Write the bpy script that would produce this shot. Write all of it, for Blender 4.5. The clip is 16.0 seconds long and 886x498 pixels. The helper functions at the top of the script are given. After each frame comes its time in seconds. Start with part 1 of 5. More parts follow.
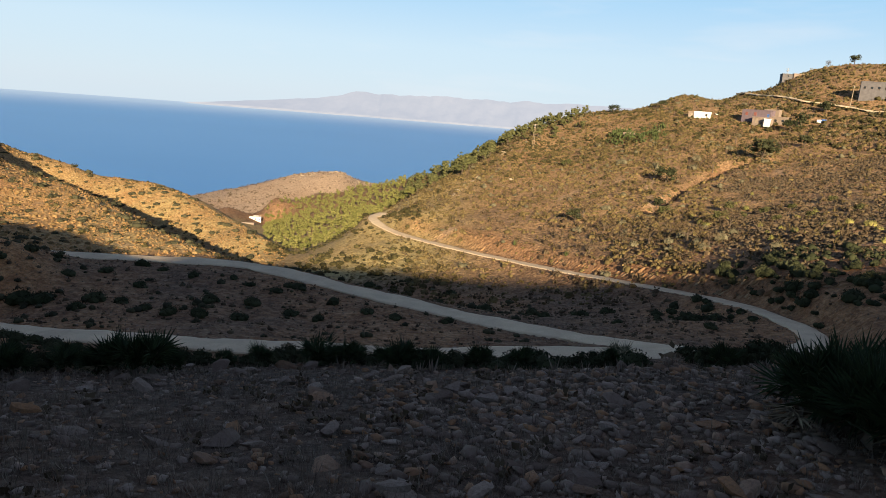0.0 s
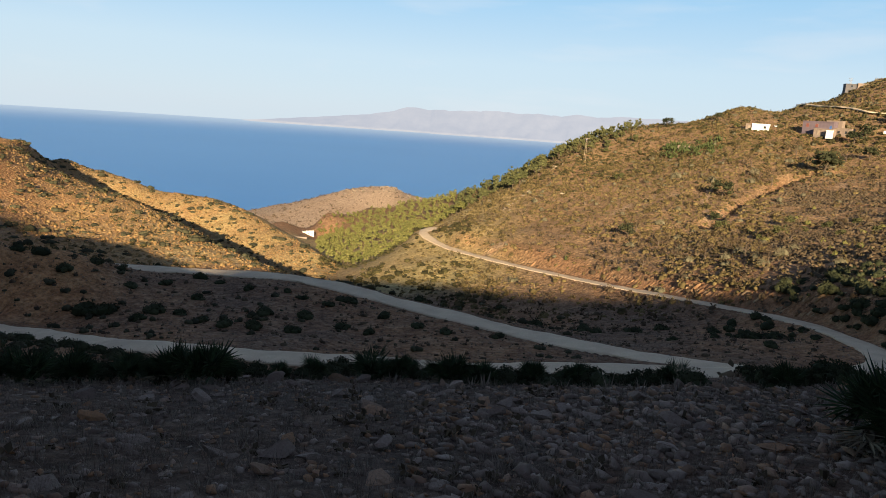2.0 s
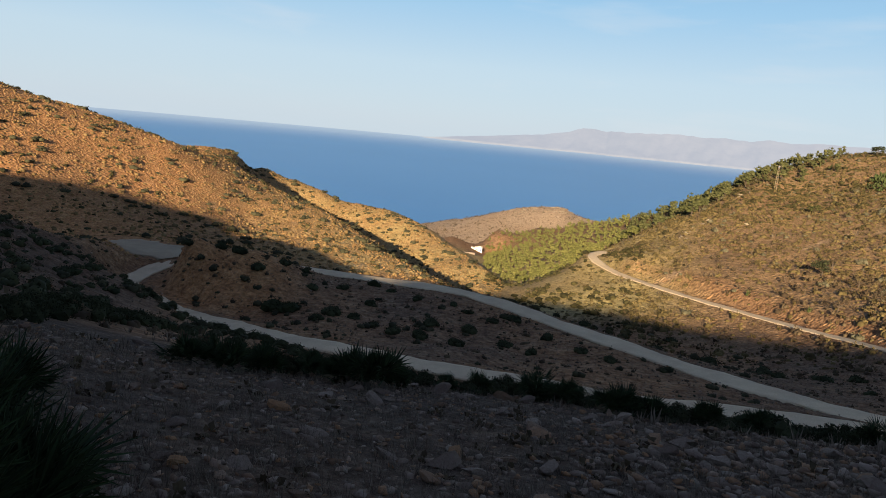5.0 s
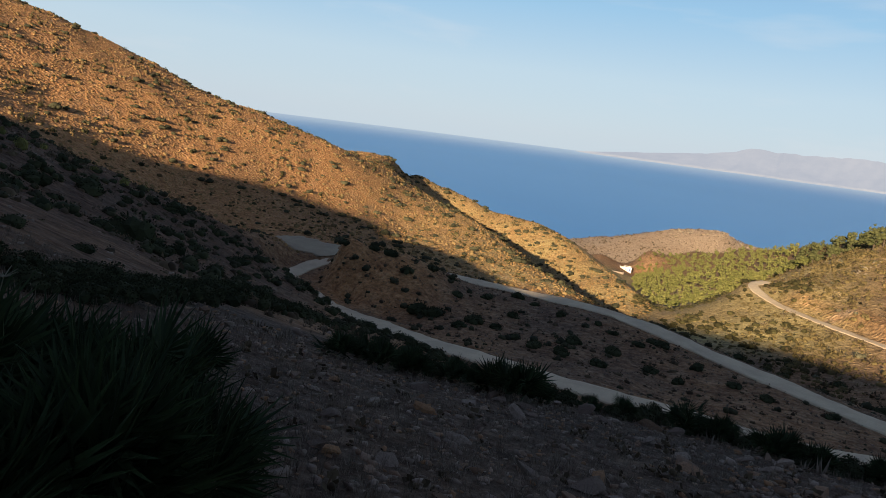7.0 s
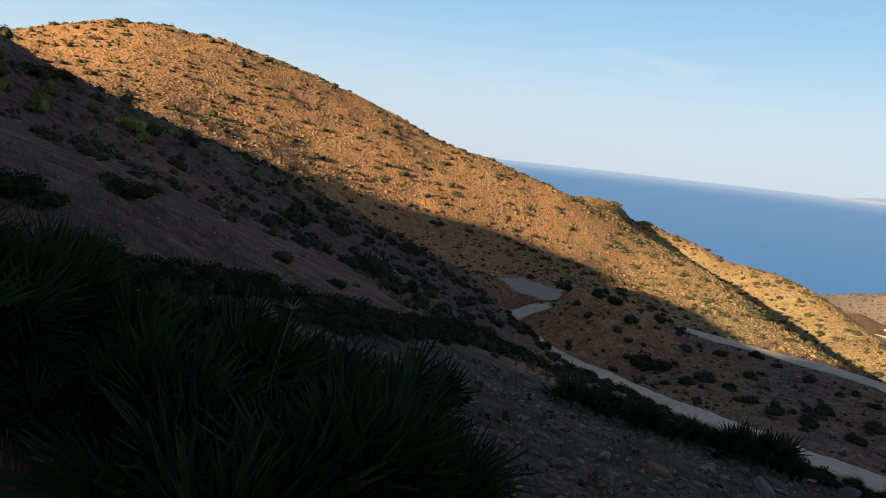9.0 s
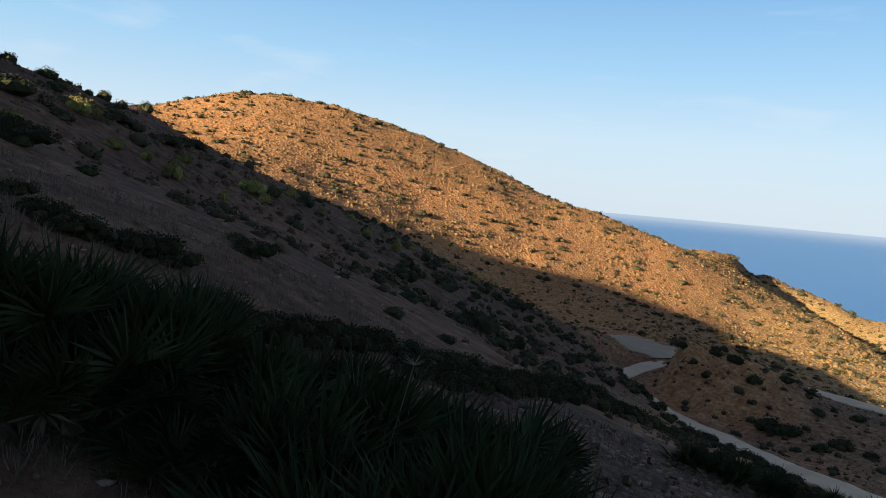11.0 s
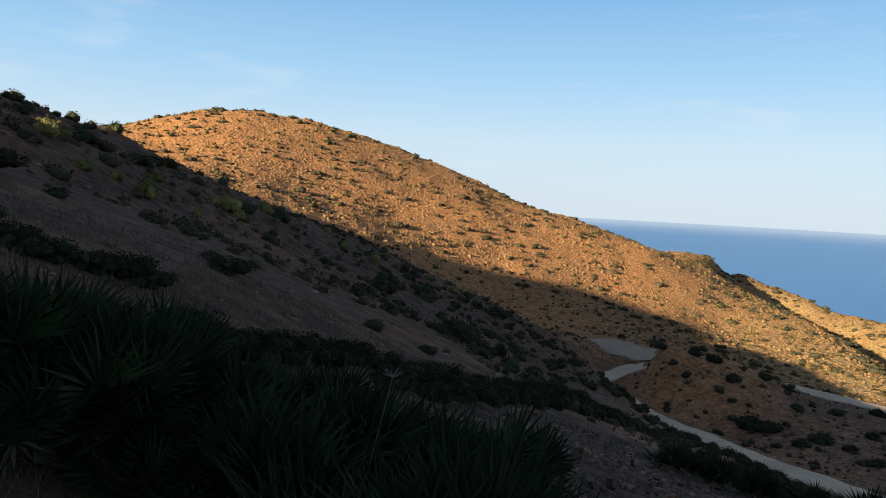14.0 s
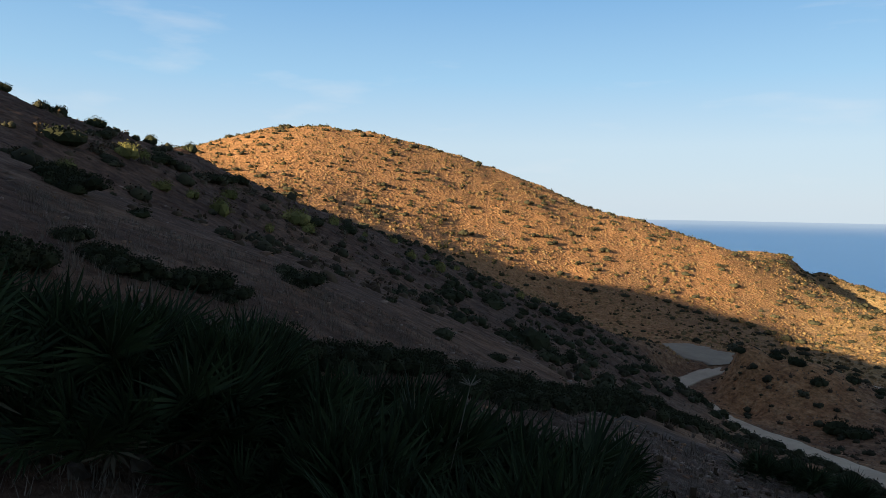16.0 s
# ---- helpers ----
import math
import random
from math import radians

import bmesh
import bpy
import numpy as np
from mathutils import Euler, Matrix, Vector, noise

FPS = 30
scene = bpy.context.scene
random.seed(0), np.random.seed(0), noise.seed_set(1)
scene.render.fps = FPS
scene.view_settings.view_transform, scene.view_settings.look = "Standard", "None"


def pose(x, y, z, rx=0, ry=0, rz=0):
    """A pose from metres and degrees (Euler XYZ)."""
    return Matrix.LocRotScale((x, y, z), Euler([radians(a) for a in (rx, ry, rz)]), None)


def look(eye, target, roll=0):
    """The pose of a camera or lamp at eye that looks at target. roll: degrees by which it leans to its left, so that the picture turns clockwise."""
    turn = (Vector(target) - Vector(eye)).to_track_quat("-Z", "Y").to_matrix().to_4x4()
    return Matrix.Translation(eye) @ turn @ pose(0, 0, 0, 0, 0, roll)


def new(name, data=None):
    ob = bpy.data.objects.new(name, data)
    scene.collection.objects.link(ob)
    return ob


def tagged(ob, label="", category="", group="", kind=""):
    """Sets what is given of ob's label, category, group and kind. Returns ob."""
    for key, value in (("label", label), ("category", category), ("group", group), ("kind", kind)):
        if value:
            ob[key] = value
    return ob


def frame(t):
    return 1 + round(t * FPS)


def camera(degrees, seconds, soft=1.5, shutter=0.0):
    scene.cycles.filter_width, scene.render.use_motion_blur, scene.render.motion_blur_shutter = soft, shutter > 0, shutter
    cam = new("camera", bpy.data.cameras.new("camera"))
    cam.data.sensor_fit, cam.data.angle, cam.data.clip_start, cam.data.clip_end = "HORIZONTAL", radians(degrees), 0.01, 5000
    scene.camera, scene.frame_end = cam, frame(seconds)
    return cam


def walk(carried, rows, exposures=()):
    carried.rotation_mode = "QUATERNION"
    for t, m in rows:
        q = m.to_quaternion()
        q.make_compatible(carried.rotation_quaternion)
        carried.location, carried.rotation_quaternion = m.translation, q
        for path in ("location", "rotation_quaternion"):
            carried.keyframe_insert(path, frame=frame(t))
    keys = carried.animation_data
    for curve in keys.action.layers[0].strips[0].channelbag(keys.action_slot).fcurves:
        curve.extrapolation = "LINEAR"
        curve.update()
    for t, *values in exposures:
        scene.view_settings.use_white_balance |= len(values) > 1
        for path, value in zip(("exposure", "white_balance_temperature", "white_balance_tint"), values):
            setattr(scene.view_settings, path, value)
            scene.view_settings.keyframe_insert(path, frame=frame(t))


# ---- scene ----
# ---- camera ----
LENS = 65.1
ARM = 0.6          # the camera is held at arm's length and swings round the standpoint
cam = camera(LENS, 16.0, 0.7)
# seconds, bearing to the left, pitch, roll (degrees)
SHOT = [
    (0.0, -0.00, -11.54, 4.65),
    (0.5, 1.95, -11.23, 4.16),
    (1.0, 3.73, -10.74, 3.87),
    (1.5, 4.01, -11.22, 4.02),
    (2.0, 4.29, -10.66, 4.03),
    (2.5, 6.31, -10.41, 3.63),
    (3.0, 8.46, -9.97, 4.27),
    (3.5, 9.92, -9.98, 4.38),
    (3.7, 10.86, -10.04, 4.46),
    (5.8, 22.21, -10.28, 6.46),
    (6.0, 23.02, -10.31, 6.77),
    (6.5, 26.31, -10.26, 6.68),
    (7.0, 30.53, -10.55, 7.19),
    (7.5, 35.54, -10.38, 7.58),
    (8.0, 40.76, -8.66, 7.52),
    (8.5, 46.98, -8.51, 5.86),
    (9.0, 49.24, -9.02, 6.17),
    (9.5, 51.27, -8.17, 4.81),
    (10.0, 54.73, -6.44, 4.93),
    (10.2, 55.98, -6.19, 5.28),
    (12.3, 60.01, -4.90, 3.69),
    (12.5, 60.08, -4.96, 3.69),
    (13.0, 59.73, -4.45, 3.43),
    (13.5, 58.29, -3.84, 3.10),
    (14.0, 56.62, -4.33, 2.79),
    (14.5, 53.91, -5.49, 2.39),
    (15.0, 54.82, -4.18, 2.31),
    (15.5, 57.55, -3.62, 1.17),
    (16.0, 62.03, -3.86, 0.67),
]


def held(yaw, pitch, roll):
    y, p = radians(yaw), radians(pitch)
    eye = Vector((-math.sin(y), math.cos(y), 0)) * ARM
    way = Vector((-math.sin(y) * math.cos(p), math.cos(y) * math.cos(p), math.sin(p)))
    return look(eye, eye + way, roll)


walk(cam, [(t, held(a, p, r)) for t, a, p, r in SHOT], exposures=[(0, 1.48), (3.5, 1.34), (6.5, 1.26), (8.4, 1.22), (9.5, 1.48), (13, 1.47), (15, 1.42), (16, 1.38)])

# ---- light ----
SUN_BEARING, SUN_HEIGHT = 188.0, 14.8
world = bpy.data.worlds.new("sky")
scene.world = world
world.use_nodes = True
wn, wl = world.node_tree.nodes, world.node_tree.links
sky = wn.new("ShaderNodeTexSky")
sky.sky_type = "NISHITA"
sky.sun_disc = False
sky.sun_elevation = radians(SUN_HEIGHT)
sky.sun_rotation = radians(360 - SUN_BEARING)
sky.altitude = 100
sky.air_density, sky.dust_density, sky.ozone_density = 1.0, 0.2, 3.0
# marine haze: pale towards the horizon, deep blue overhead
way = wn.new("ShaderNodeTexCoord")
split = wn.new("ShaderNodeSeparateXYZ")
wl.new(way.outputs["Generated"], split.inputs[0])
air = wn.new("ShaderNodeValToRGB")
stops = [(0.0, (4.35, 5.15, 5.9)), (0.08, (4.1, 5.2, 6.1)), (0.17, (2.65, 4.45, 6.15)), (0.30, (1.4, 3.1, 5.4)), (0.5, (0.95, 1.3, 2.3)), (1.0, (0.56, 0.66, 1.2))]
while len(air.color_ramp.elements) < len(stops):
    air.color_ramp.elements.new(0.5)
for e, (p, c) in zip(air.color_ramp.elements, stops):
    e.position, e.color = p, (*c, 1)
wl.new(split.outputs["Z"], air.inputs[0])
# thin streaks of high cloud
stretch = wn.new("ShaderNodeMapping")
stretch.inputs["Scale"].default_value = (2.0, 3.0, 13.0)
wl.new(way.outputs["Generated"], stretch.inputs["Vector"])
streak = wn.new("ShaderNodeTexNoise")
streak.inputs["Scale"].default_value, streak.inputs["Detail"].default_value = 1.6, 7
wl.new(stretch.outputs[0], streak.inputs["Vector"])
thin = wn.new("ShaderNodeMapRange")
thin.inputs["From Min"].default_value, thin.inputs["From Max"].default_value, thin.inputs["To Max"].default_value = 0.57, 0.78, 0.38
wl.new(streak.outputs["Fac"], thin.inputs["Value"])
haze = wn.new("ShaderNodeMix")
haze.data_type = "RGBA"
haze.inputs["Factor"].default_value = 0.92
wl.new(sky.outputs[0], haze.inputs["A"])
wl.new(air.outputs[0], haze.inputs["B"])
cloud = wn.new("ShaderNodeMix")
cloud.data_type = "RGBA"
cloud.inputs["B"].default_value = (5.6, 5.8, 6.1, 1)
wl.new(thin.outputs[0], cloud.inputs["Factor"])
wl.new(haze.outputs["Result"], cloud.inputs["A"])
wl.new(cloud.outputs["Result"], wn["Background"].inputs[0])
wn["Background"].inputs[1].default_value = 0.055

lamp = bpy.data.lights.new("sun", "SUN")
lamp.energy, lamp.angle, lamp.color = 5.0, radians(0.5), (1.0, 0.80, 0.55)
toward = Vector((-math.sin(radians(SUN_BEARING)) * math.cos(radians(SUN_HEIGHT)), math.cos(radians(SUN_BEARING)) * math.cos(radians(SUN_HEIGHT)), math.sin(radians(SUN_HEIGHT))))
sun = new("sun", lamp)
sun.matrix_world = look(toward * 500, (0, 0, 0))


# ---- materials ----
def material(name, rough=0.9, spec=0.2):
    m = bpy.data.materials.new(name)
    m.use_nodes = True
    b = m.node_tree.nodes["Principled BSDF"]
    b.inputs["Roughness"].default_value = rough
    b.inputs["Specular IOR Level"].default_value = spec
    return m, m.node_tree.nodes, m.node_tree.links, b


def noise_node(n, l, scale, detail=6.0, rough=0.6, coords="Object"):
    tc = n.new("ShaderNodeTexCoord")
    t = n.new("ShaderNodeTexNoise")
    t.inputs["Scale"].default_value, t.inputs["Detail"].default_value, t.inputs["Roughness"].default_value = scale, detail, rough
    l.new(tc.outputs[coords], t.inputs["Vector"])
    return t.outputs["Fac"]


def ramp(n, l, fac, stops):
    r = n.new("ShaderNodeValToRGB")
    el = r.color_ramp.elements
    while len(el) < len(stops):
        el.new(0.5)
    for e, (p, c) in zip(el, stops):
        e.position, e.color = p, (*c, 1)
    l.new(fac, r.inputs[0])
    return r.outputs[0]


def mix(n, l, fac, a, b, mode="MIX"):
    m = n.new("ShaderNodeMix")
    m.data_type, m.blend_type = "RGBA", mode
    for sock, v in ((m.inputs["Factor"], fac), (m.inputs["A"], a), (m.inputs["B"], b)):
        if isinstance(v, (int, float)):
            sock.default_value = v
        elif isinstance(v, tuple):
            sock.default_value = (*v, 1)
        else:
            l.new(v, sock)
    return m.outputs["Result"]


def bump(n, l, b, height, strength, distance):
    k = n.new("ShaderNodeBump")
    k.inputs["Strength"].default_value, k.inputs["Distance"].default_value = strength, distance
    l.new(height, k.inputs["Height"])
    l.new(k.outputs[0], b.inputs["Normal"])


def attribute(n, name):
    a = n.new("ShaderNodeAttribute")
    a.attribute_name = name
    return a.outputs["Fac"]


def ground_material():
    m, n, l, b = material("hill_ground", 0.95, 0.1)
    broad = noise_node(n, l, 0.035, 5)
    fine = noise_node(n, l, 0.55, 8, 0.7)
    grit = noise_node(n, l, 6.0, 6, 0.75)
    earth = ramp(n, l, fine, [(0.3, (0.068, 0.038, 0.024)), (0.5, (0.135, 0.077, 0.045)), (0.7, (0.23, 0.15, 0.092))])
    ochre = ramp(n, l, fine, [(0.3, (0.30, 0.130, 0.048)), (0.52, (0.48, 0.228, 0.082)), (0.72, (0.58, 0.33, 0.142))])
    straw = ramp(n, l, fine, [(0.3, (0.145, 0.085, 0.041)), (0.55, (0.275, 0.170, 0.082)), (0.75, (0.39, 0.26, 0.135))])
    grass = ramp(n, l, fine, [(0.3, (0.20, 0.150, 0.054)), (0.52, (0.38, 0.292, 0.115)), (0.74, (0.50, 0.40, 0.19))])
    red = ramp(n, l, fine, [(0.3, (0.15, 0.062, 0.028)), (0.7, (0.30, 0.135, 0.06))])
    col = mix(n, l, ramp(n, l, broad, [(0.4, (0, 0, 0)), (0.6, (1, 1, 1))]), earth, mix(n, l, 0.35, earth, ochre))
    col = mix(n, l, attribute(n, "ochre"), col, ochre)
    col = mix(n, l, attribute(n, "straw"), col, straw)
    col = mix(n, l, attribute(n, "grass"), col, grass)
    col = mix(n, l, attribute(n, "red"), col, red)
    pale = ramp(n, l, fine, [(0.3, (0.21, 0.14, 0.09)), (0.55, (0.38, 0.275, 0.185)), (0.75, (0.52, 0.41, 0.29))])
    col = mix(n, l, attribute(n, "pale"), col, pale)
    col = mix(n, l, ramp(n, l, grit, [(0.45, (0, 0, 0)), (0.75, (0.5, 0.5, 0.5))]), col, (0.36, 0.28, 0.19))
    # brown earth with the shade of the left slope put into its colour
    umber_shade = ramp(n, l, fine, [(0.3, (0.060, 0.034, 0.022)), (0.55, (0.108, 0.064, 0.042)), (0.75, (0.17, 0.112, 0.076))])
    col = mix(n, l, attribute(n, "umber_shade"), col, umber_shade)
    # dark soil among the stones, deepened in colour for the shade it lies in
    soil_shade = ramp(n, l, grit, [(0.35, (0.048, 0.034, 0.025)), (0.55, (0.112, 0.080, 0.058)), (0.75, (0.20, 0.148, 0.108))])
    col = mix(n, l, attribute(n, "soil_shade"), col, soil_shade)
    speck = noise_node(n, l, 1.7, 5, 0.8)
    col = mix(n, l, 1.0, col, ramp(n, l, speck, [(0.36, (0.5, 0.48, 0.46)), (0.5, (1.0, 1.0, 1.0)), (0.64, (1.45, 1.42, 1.38))]), "MULTIPLY")
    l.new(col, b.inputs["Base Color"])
    cells = n.new("ShaderNodeTexVoronoi")
    cells.inputs["Scale"].default_value = 1.15
    place = n.new("ShaderNodeTexCoord")
    l.new(place.outputs["Object"], cells.inputs["Vector"])
    lumps = ramp(n, l, cells.outputs["Distance"], [(0.05, (1, 1, 1)), (0.6, (0, 0, 0))])
    h = mix(n, l, 0.5, fine, mix(n, l, 0.5, grit, speck))
    h = mix(n, l, 0.45, h, lumps)
    bump(n, l, b, h, 1.0, 0.38)
    return m


def road_material(name="gravel_road", shade=1.0):
    m, n, l, b = material(name, 0.9, 0.2)
    fine = noise_node(n, l, 9.0, 6, 0.7)
    broad = noise_node(n, l, 0.4, 4)
    c = ramp(n, l, fine, [(0.3, (0.54, 0.42, 0.275)), (0.7, (0.74, 0.61, 0.42))])
    c = mix(n, l, ramp(n, l, broad, [(0.35, (0, 0, 0)), (0.7, (0.6, 0.6, 0.6))]), c, (0.42, 0.32, 0.225))
    c = mix(n, l, 1.0, c, (shade, shade * 0.97, shade * 0.92), "MULTIPLY")
    l.new(c, b.inputs["Base Color"])
    bump(n, l, b, fine, 0.5, 0.03)
    return m


def sea_material():
    m, n, l, b = material("sea_water", 0.3, 0.2)
    b.inputs["IOR"].default_value = 1.33
    b.inputs["Specular Tint"].default_value = (0.40, 0.70, 1.0, 1)
    broad = noise_node(n, l, 0.0016, 5)
    l.new(ramp(n, l, broad, [(0.3, (0.044, 0.170, 0.42)), (0.7, (0.054, 0.19, 0.45))]), b.inputs["Base Color"])
    return m


# distance haze is painted as colour and glow; the surface is no lamp
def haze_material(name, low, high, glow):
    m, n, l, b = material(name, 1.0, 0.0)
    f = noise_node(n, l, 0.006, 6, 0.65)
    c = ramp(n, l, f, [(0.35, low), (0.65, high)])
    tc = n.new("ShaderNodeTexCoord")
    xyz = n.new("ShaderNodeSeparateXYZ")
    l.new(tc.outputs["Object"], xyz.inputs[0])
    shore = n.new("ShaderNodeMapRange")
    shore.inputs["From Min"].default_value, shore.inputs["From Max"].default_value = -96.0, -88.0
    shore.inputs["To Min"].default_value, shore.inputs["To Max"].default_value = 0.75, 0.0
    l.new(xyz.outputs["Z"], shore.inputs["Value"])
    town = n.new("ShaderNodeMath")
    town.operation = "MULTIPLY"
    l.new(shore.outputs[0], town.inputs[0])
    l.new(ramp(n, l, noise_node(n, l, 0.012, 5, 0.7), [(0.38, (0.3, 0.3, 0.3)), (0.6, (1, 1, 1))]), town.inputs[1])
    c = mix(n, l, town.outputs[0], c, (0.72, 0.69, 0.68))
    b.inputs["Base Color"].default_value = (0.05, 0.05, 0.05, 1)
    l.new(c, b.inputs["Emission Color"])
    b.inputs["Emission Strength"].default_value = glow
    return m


GROUND, ROAD, SEA = ground_material(), road_material(), sea_material()
PACKED = road_material("packed_earth", 0.62)

# ---- the lie of the land: courses of crests, slopes, hollows and roads (bearing to the left, distance, height over the eye) ----
COURSES = {}


def course(name, knots):
    COURSES[name] = knots


course("standpoint", [(-150, 1, -1.55), (-90, 1, -1.60), (-30, 1, -1.75), (30, 1, -1.75), (90, 1, -1.60), (150, 1, -1.50)])
course("foreslope", [(-60, 6, -2.60), (-36, 6, -3.14), (-20, 6, -3.39), (0, 6, -3.51), (20, 6, -3.51), (40, 6, -3.26), (60, 6, -2.61),
    (80, 6, -1.72), (105, 6, -0.84)])
course("brow", [(-60, 16, -3.20), (-40, 16, -4.17), (-32, 16, -4.26), (-25, 16, -4.62), (-20, 16, -4.98), (-11, 16, -5.57), (-1.6, 16, -5.89),
    (8, 16, -6.01), (17.6, 16, -6.01), (26, 16, -5.98), (34, 16, -5.63), (42, 16, -5.26), (52, 16, -4.35), (62, 16, -3.11), (75, 16, -1.40),
    (90, 16, 0.00), (110, 16, 2.50)])
course("fill_slope", [(-34, 42, -13.16), (-24, 44, -15.15), (-11, 44, -17.07), (0, 44, -18.14), (10, 44, -18.14), (20, 47, -18.89), (30, 52, -18.93),
    (38, 62, -19.67)])
course("left_slope", [(44, 62, -17.54), (50, 60, -13.41), (58, 52, -9.17), (66, 46, -5.08), (76, 40, -2.16), (88, 32, 0.28)])
course("left_brow", [(43.5, 114, -22.16), (46, 107, -20.31), (49.5, 102, -17.25), (53.3, 97, -13.98), (58.6, 91, -9.89), (61.5, 88, -7.31),
    (64.8, 85, -4.90), (67.1, 82, -3.58), (69.8, 80, -2.09), (73.3, 77, -0.47), (76.7, 70, 0.98), (79.1, 66, 2.13), (82.2, 62, 3.68),
    (84.8, 58, 3.75), (86.9, 55, 4.43), (89.3, 52, 4.73), (91.4, 51, 5.09), (93.1, 51, 5.81), (95, 51, 6.53)])
course("left_hollow", [(46, 124, -24.78), (53, 118, -20.38), (60, 112, -14.75), (68, 106, -7.97), (76, 98, -2.57), (86, 84, 1.76)])
course("road_near", [(-25, 64, -19.08), (-20, 60, -18.80), (-11, 56, -18.95), (0, 53, -19.19), (8, 54, -19.76), (19, 57, -20.24), (26, 63, -21.39),
    (30, 68, -22.36), (35, 76, -23.53), (39.5, 85, -24.37), (42.3, 93, -24.22), (43, 98, -24.43), (42.3, 104, -24.78), (41.2, 108, -24.74),
    (39.9, 110.5, -24.09)])
course("pad", [(39.5, 112.5, -23.91), (41, 117, -23.70), (42.3, 122, -23.82), (43.5, 128, -24.30)])
course("road_mid", [(-20, 60.6, -18.70), (-16.5, 62.3, -19.40), (-13, 64.5, -20.15), (-6.1, 71, -21.84), (-1.2, 76, -22.66), (3.7, 82, -23.28),
    (8.6, 88, -23.58), (13.2, 95, -23.69), (17.7, 102, -24.30), (23.6, 108, -25.03), (27.9, 113, -25.57), (31, 118, -26.05), (35, 122, -25.71),
    (38, 121, -23.74)])
course("mound", [(40.2, 100, -23.82), (39.5, 100, -21.62), (38.8, 99, -19.24), (38, 98, -18.34), (36.8, 98, -19.32), (34.9, 98, -19.85),
    (33, 99, -20.50), (31, 101, -21.84), (30, 103, -22.74), (28.5, 104, -24.01)])
course("bend_bank", [(42.4, 89, -22.03), (42, 87, -21.85), (41.2, 84.5, -21.93), (40.4, 82, -22.05), (39.8, 79.5, -22.12), (39.2, 77, -22.22)])
course("mound_back", [(38.6, 107, -24.20), (37.2, 109, -24.60), (35, 110, -25.00)])
course("mound_foot", [(38.5, 91, -24.72), (35, 85, -24.69), (31, 80, -23.85), (26, 72, -22.56)])
course("between", [(22, 84, -23.45), (14, 76, -22.66), (6, 68, -21.70), (0, 63, -20.84)])
course("road_far", [(-25, 64, -19.08), (-27.8, 67.5, -18.97), (-29.2, 72, -19.16), (-29.1, 77, -19.41), (-28.2, 82, -19.99), (-26.5, 88, -20.80),
    (-24.5, 95, -21.85), (-21.5, 103, -23.31), (-15.4, 118, -26.27), (-12.4, 127, -27.92), (-10.3, 133, -29.00), (-5.6, 148, -31.19),
    (-0.7, 165, -32.97), (4.1, 187, -34.32), (6, 205, -33.94), (5.1, 218, -34.14)])
course("infield", [(-24, 80, -20.39), (-17, 84, -22.82), (-10, 92, -26.21), (-4, 102, -29.63), (2, 112, -32.54), (8, 125, -34.90), (13, 140, -36.73)])
course("far_bank", [(-2, 140, -33.87), (5, 158, -36.19), (10, 175, -39.12), (12.5, 195, -44.12)])
course("cut_top", [(-33, 92, -14.90), (-28, 98, -17.10), (-25, 103, -18.90), (-21.5, 110, -21.18), (-15.4, 125, -24.75), (-12.4, 133, -26.58),
    (-10.3, 139, -27.77), (-5.6, 153, -29.74), (-0.7, 171, -31.08), (3, 190, -31.11)])
course("hill_mid", [(-36, 170, -10.40), (-30, 170, -14.87), (-24, 175, -18.39), (-18, 185, -20.10), (-12, 195, -22.22), (-6, 205, -25.17),
    (-1, 215, -27.16), (2, 222, -30.41)])
course("hill_up", [(-36, 280, 5.87), (-30, 290, 2.02), (-24, 285, -2.98), (-18, 290, -3.04), (-13, 290, -8.10), (-8, 295, -13.40)])
course("nose", [(4.6, 222, -33.18), (2.4, 235, -29.90), (-0.2, 255, -24.10), (-3, 275, -18.27), (-6, 300, -9.95)])
course("pine_crest", [(14, 440, -77.58), (11, 435, -65.01), (7, 420, -53.80), (4.8, 400, -47.34), (1.7, 380, -38.60), (-1.5, 365, -26.16),
    (-4.5, 355, -13.64), (-7.1, 350, -5.50), (-10.6, 345, 2.11), (-15.3, 360, 7.54), (-17.8, 380, 14.60), (-20.1, 390, 12.94), (-22, 400, 19.56),
    (-23.1, 402, 20.72), (-24.8, 410, 29.03), (-26.5, 415, 34.48), (-28.5, 420, 38.22), (-30.5, 425, 39.05), (-36, 430, 39.89), (-60, 430, 50.00)])
course("pine_valley", [(12.2, 215, -48.06), (13.2, 250, -53.14), (15, 300, -59.95), (16.5, 360, -69.33)])
course("pine_slope", [(8, 260, -48.19), (9, 320, -54.12), (5, 300, -45.37), (1, 315, -38.68)])
course("neck", [(15.4, 480, -84.03), (18, 500, -85.47), (11, 500, -78.30), (6, 500, -72.05)])
course("headland", [(3, 600, -71.55), (6.7, 606, -69.91), (7.9, 612, -68.75), (8.6, 618, -63.91), (10.4, 620, -65.08), (11.7, 625, -66.70),
    (14.1, 640, -74.88), (16, 662, -84.89), (17.8, 685, -93.29), (20.1, 712, -104.10)])
course("shore", [(-45, 1150, -112.00), (-20, 1000, -112.00), (-5, 850, -112.00), (8, 770, -112.00), (16, 750, -112.00), (24, 720, -112.00),
    (35, 600, -112.00), (50, 560, -112.00), (70, 560, -112.00), (95, 620, -112.00), (120, 700, -112.00)])
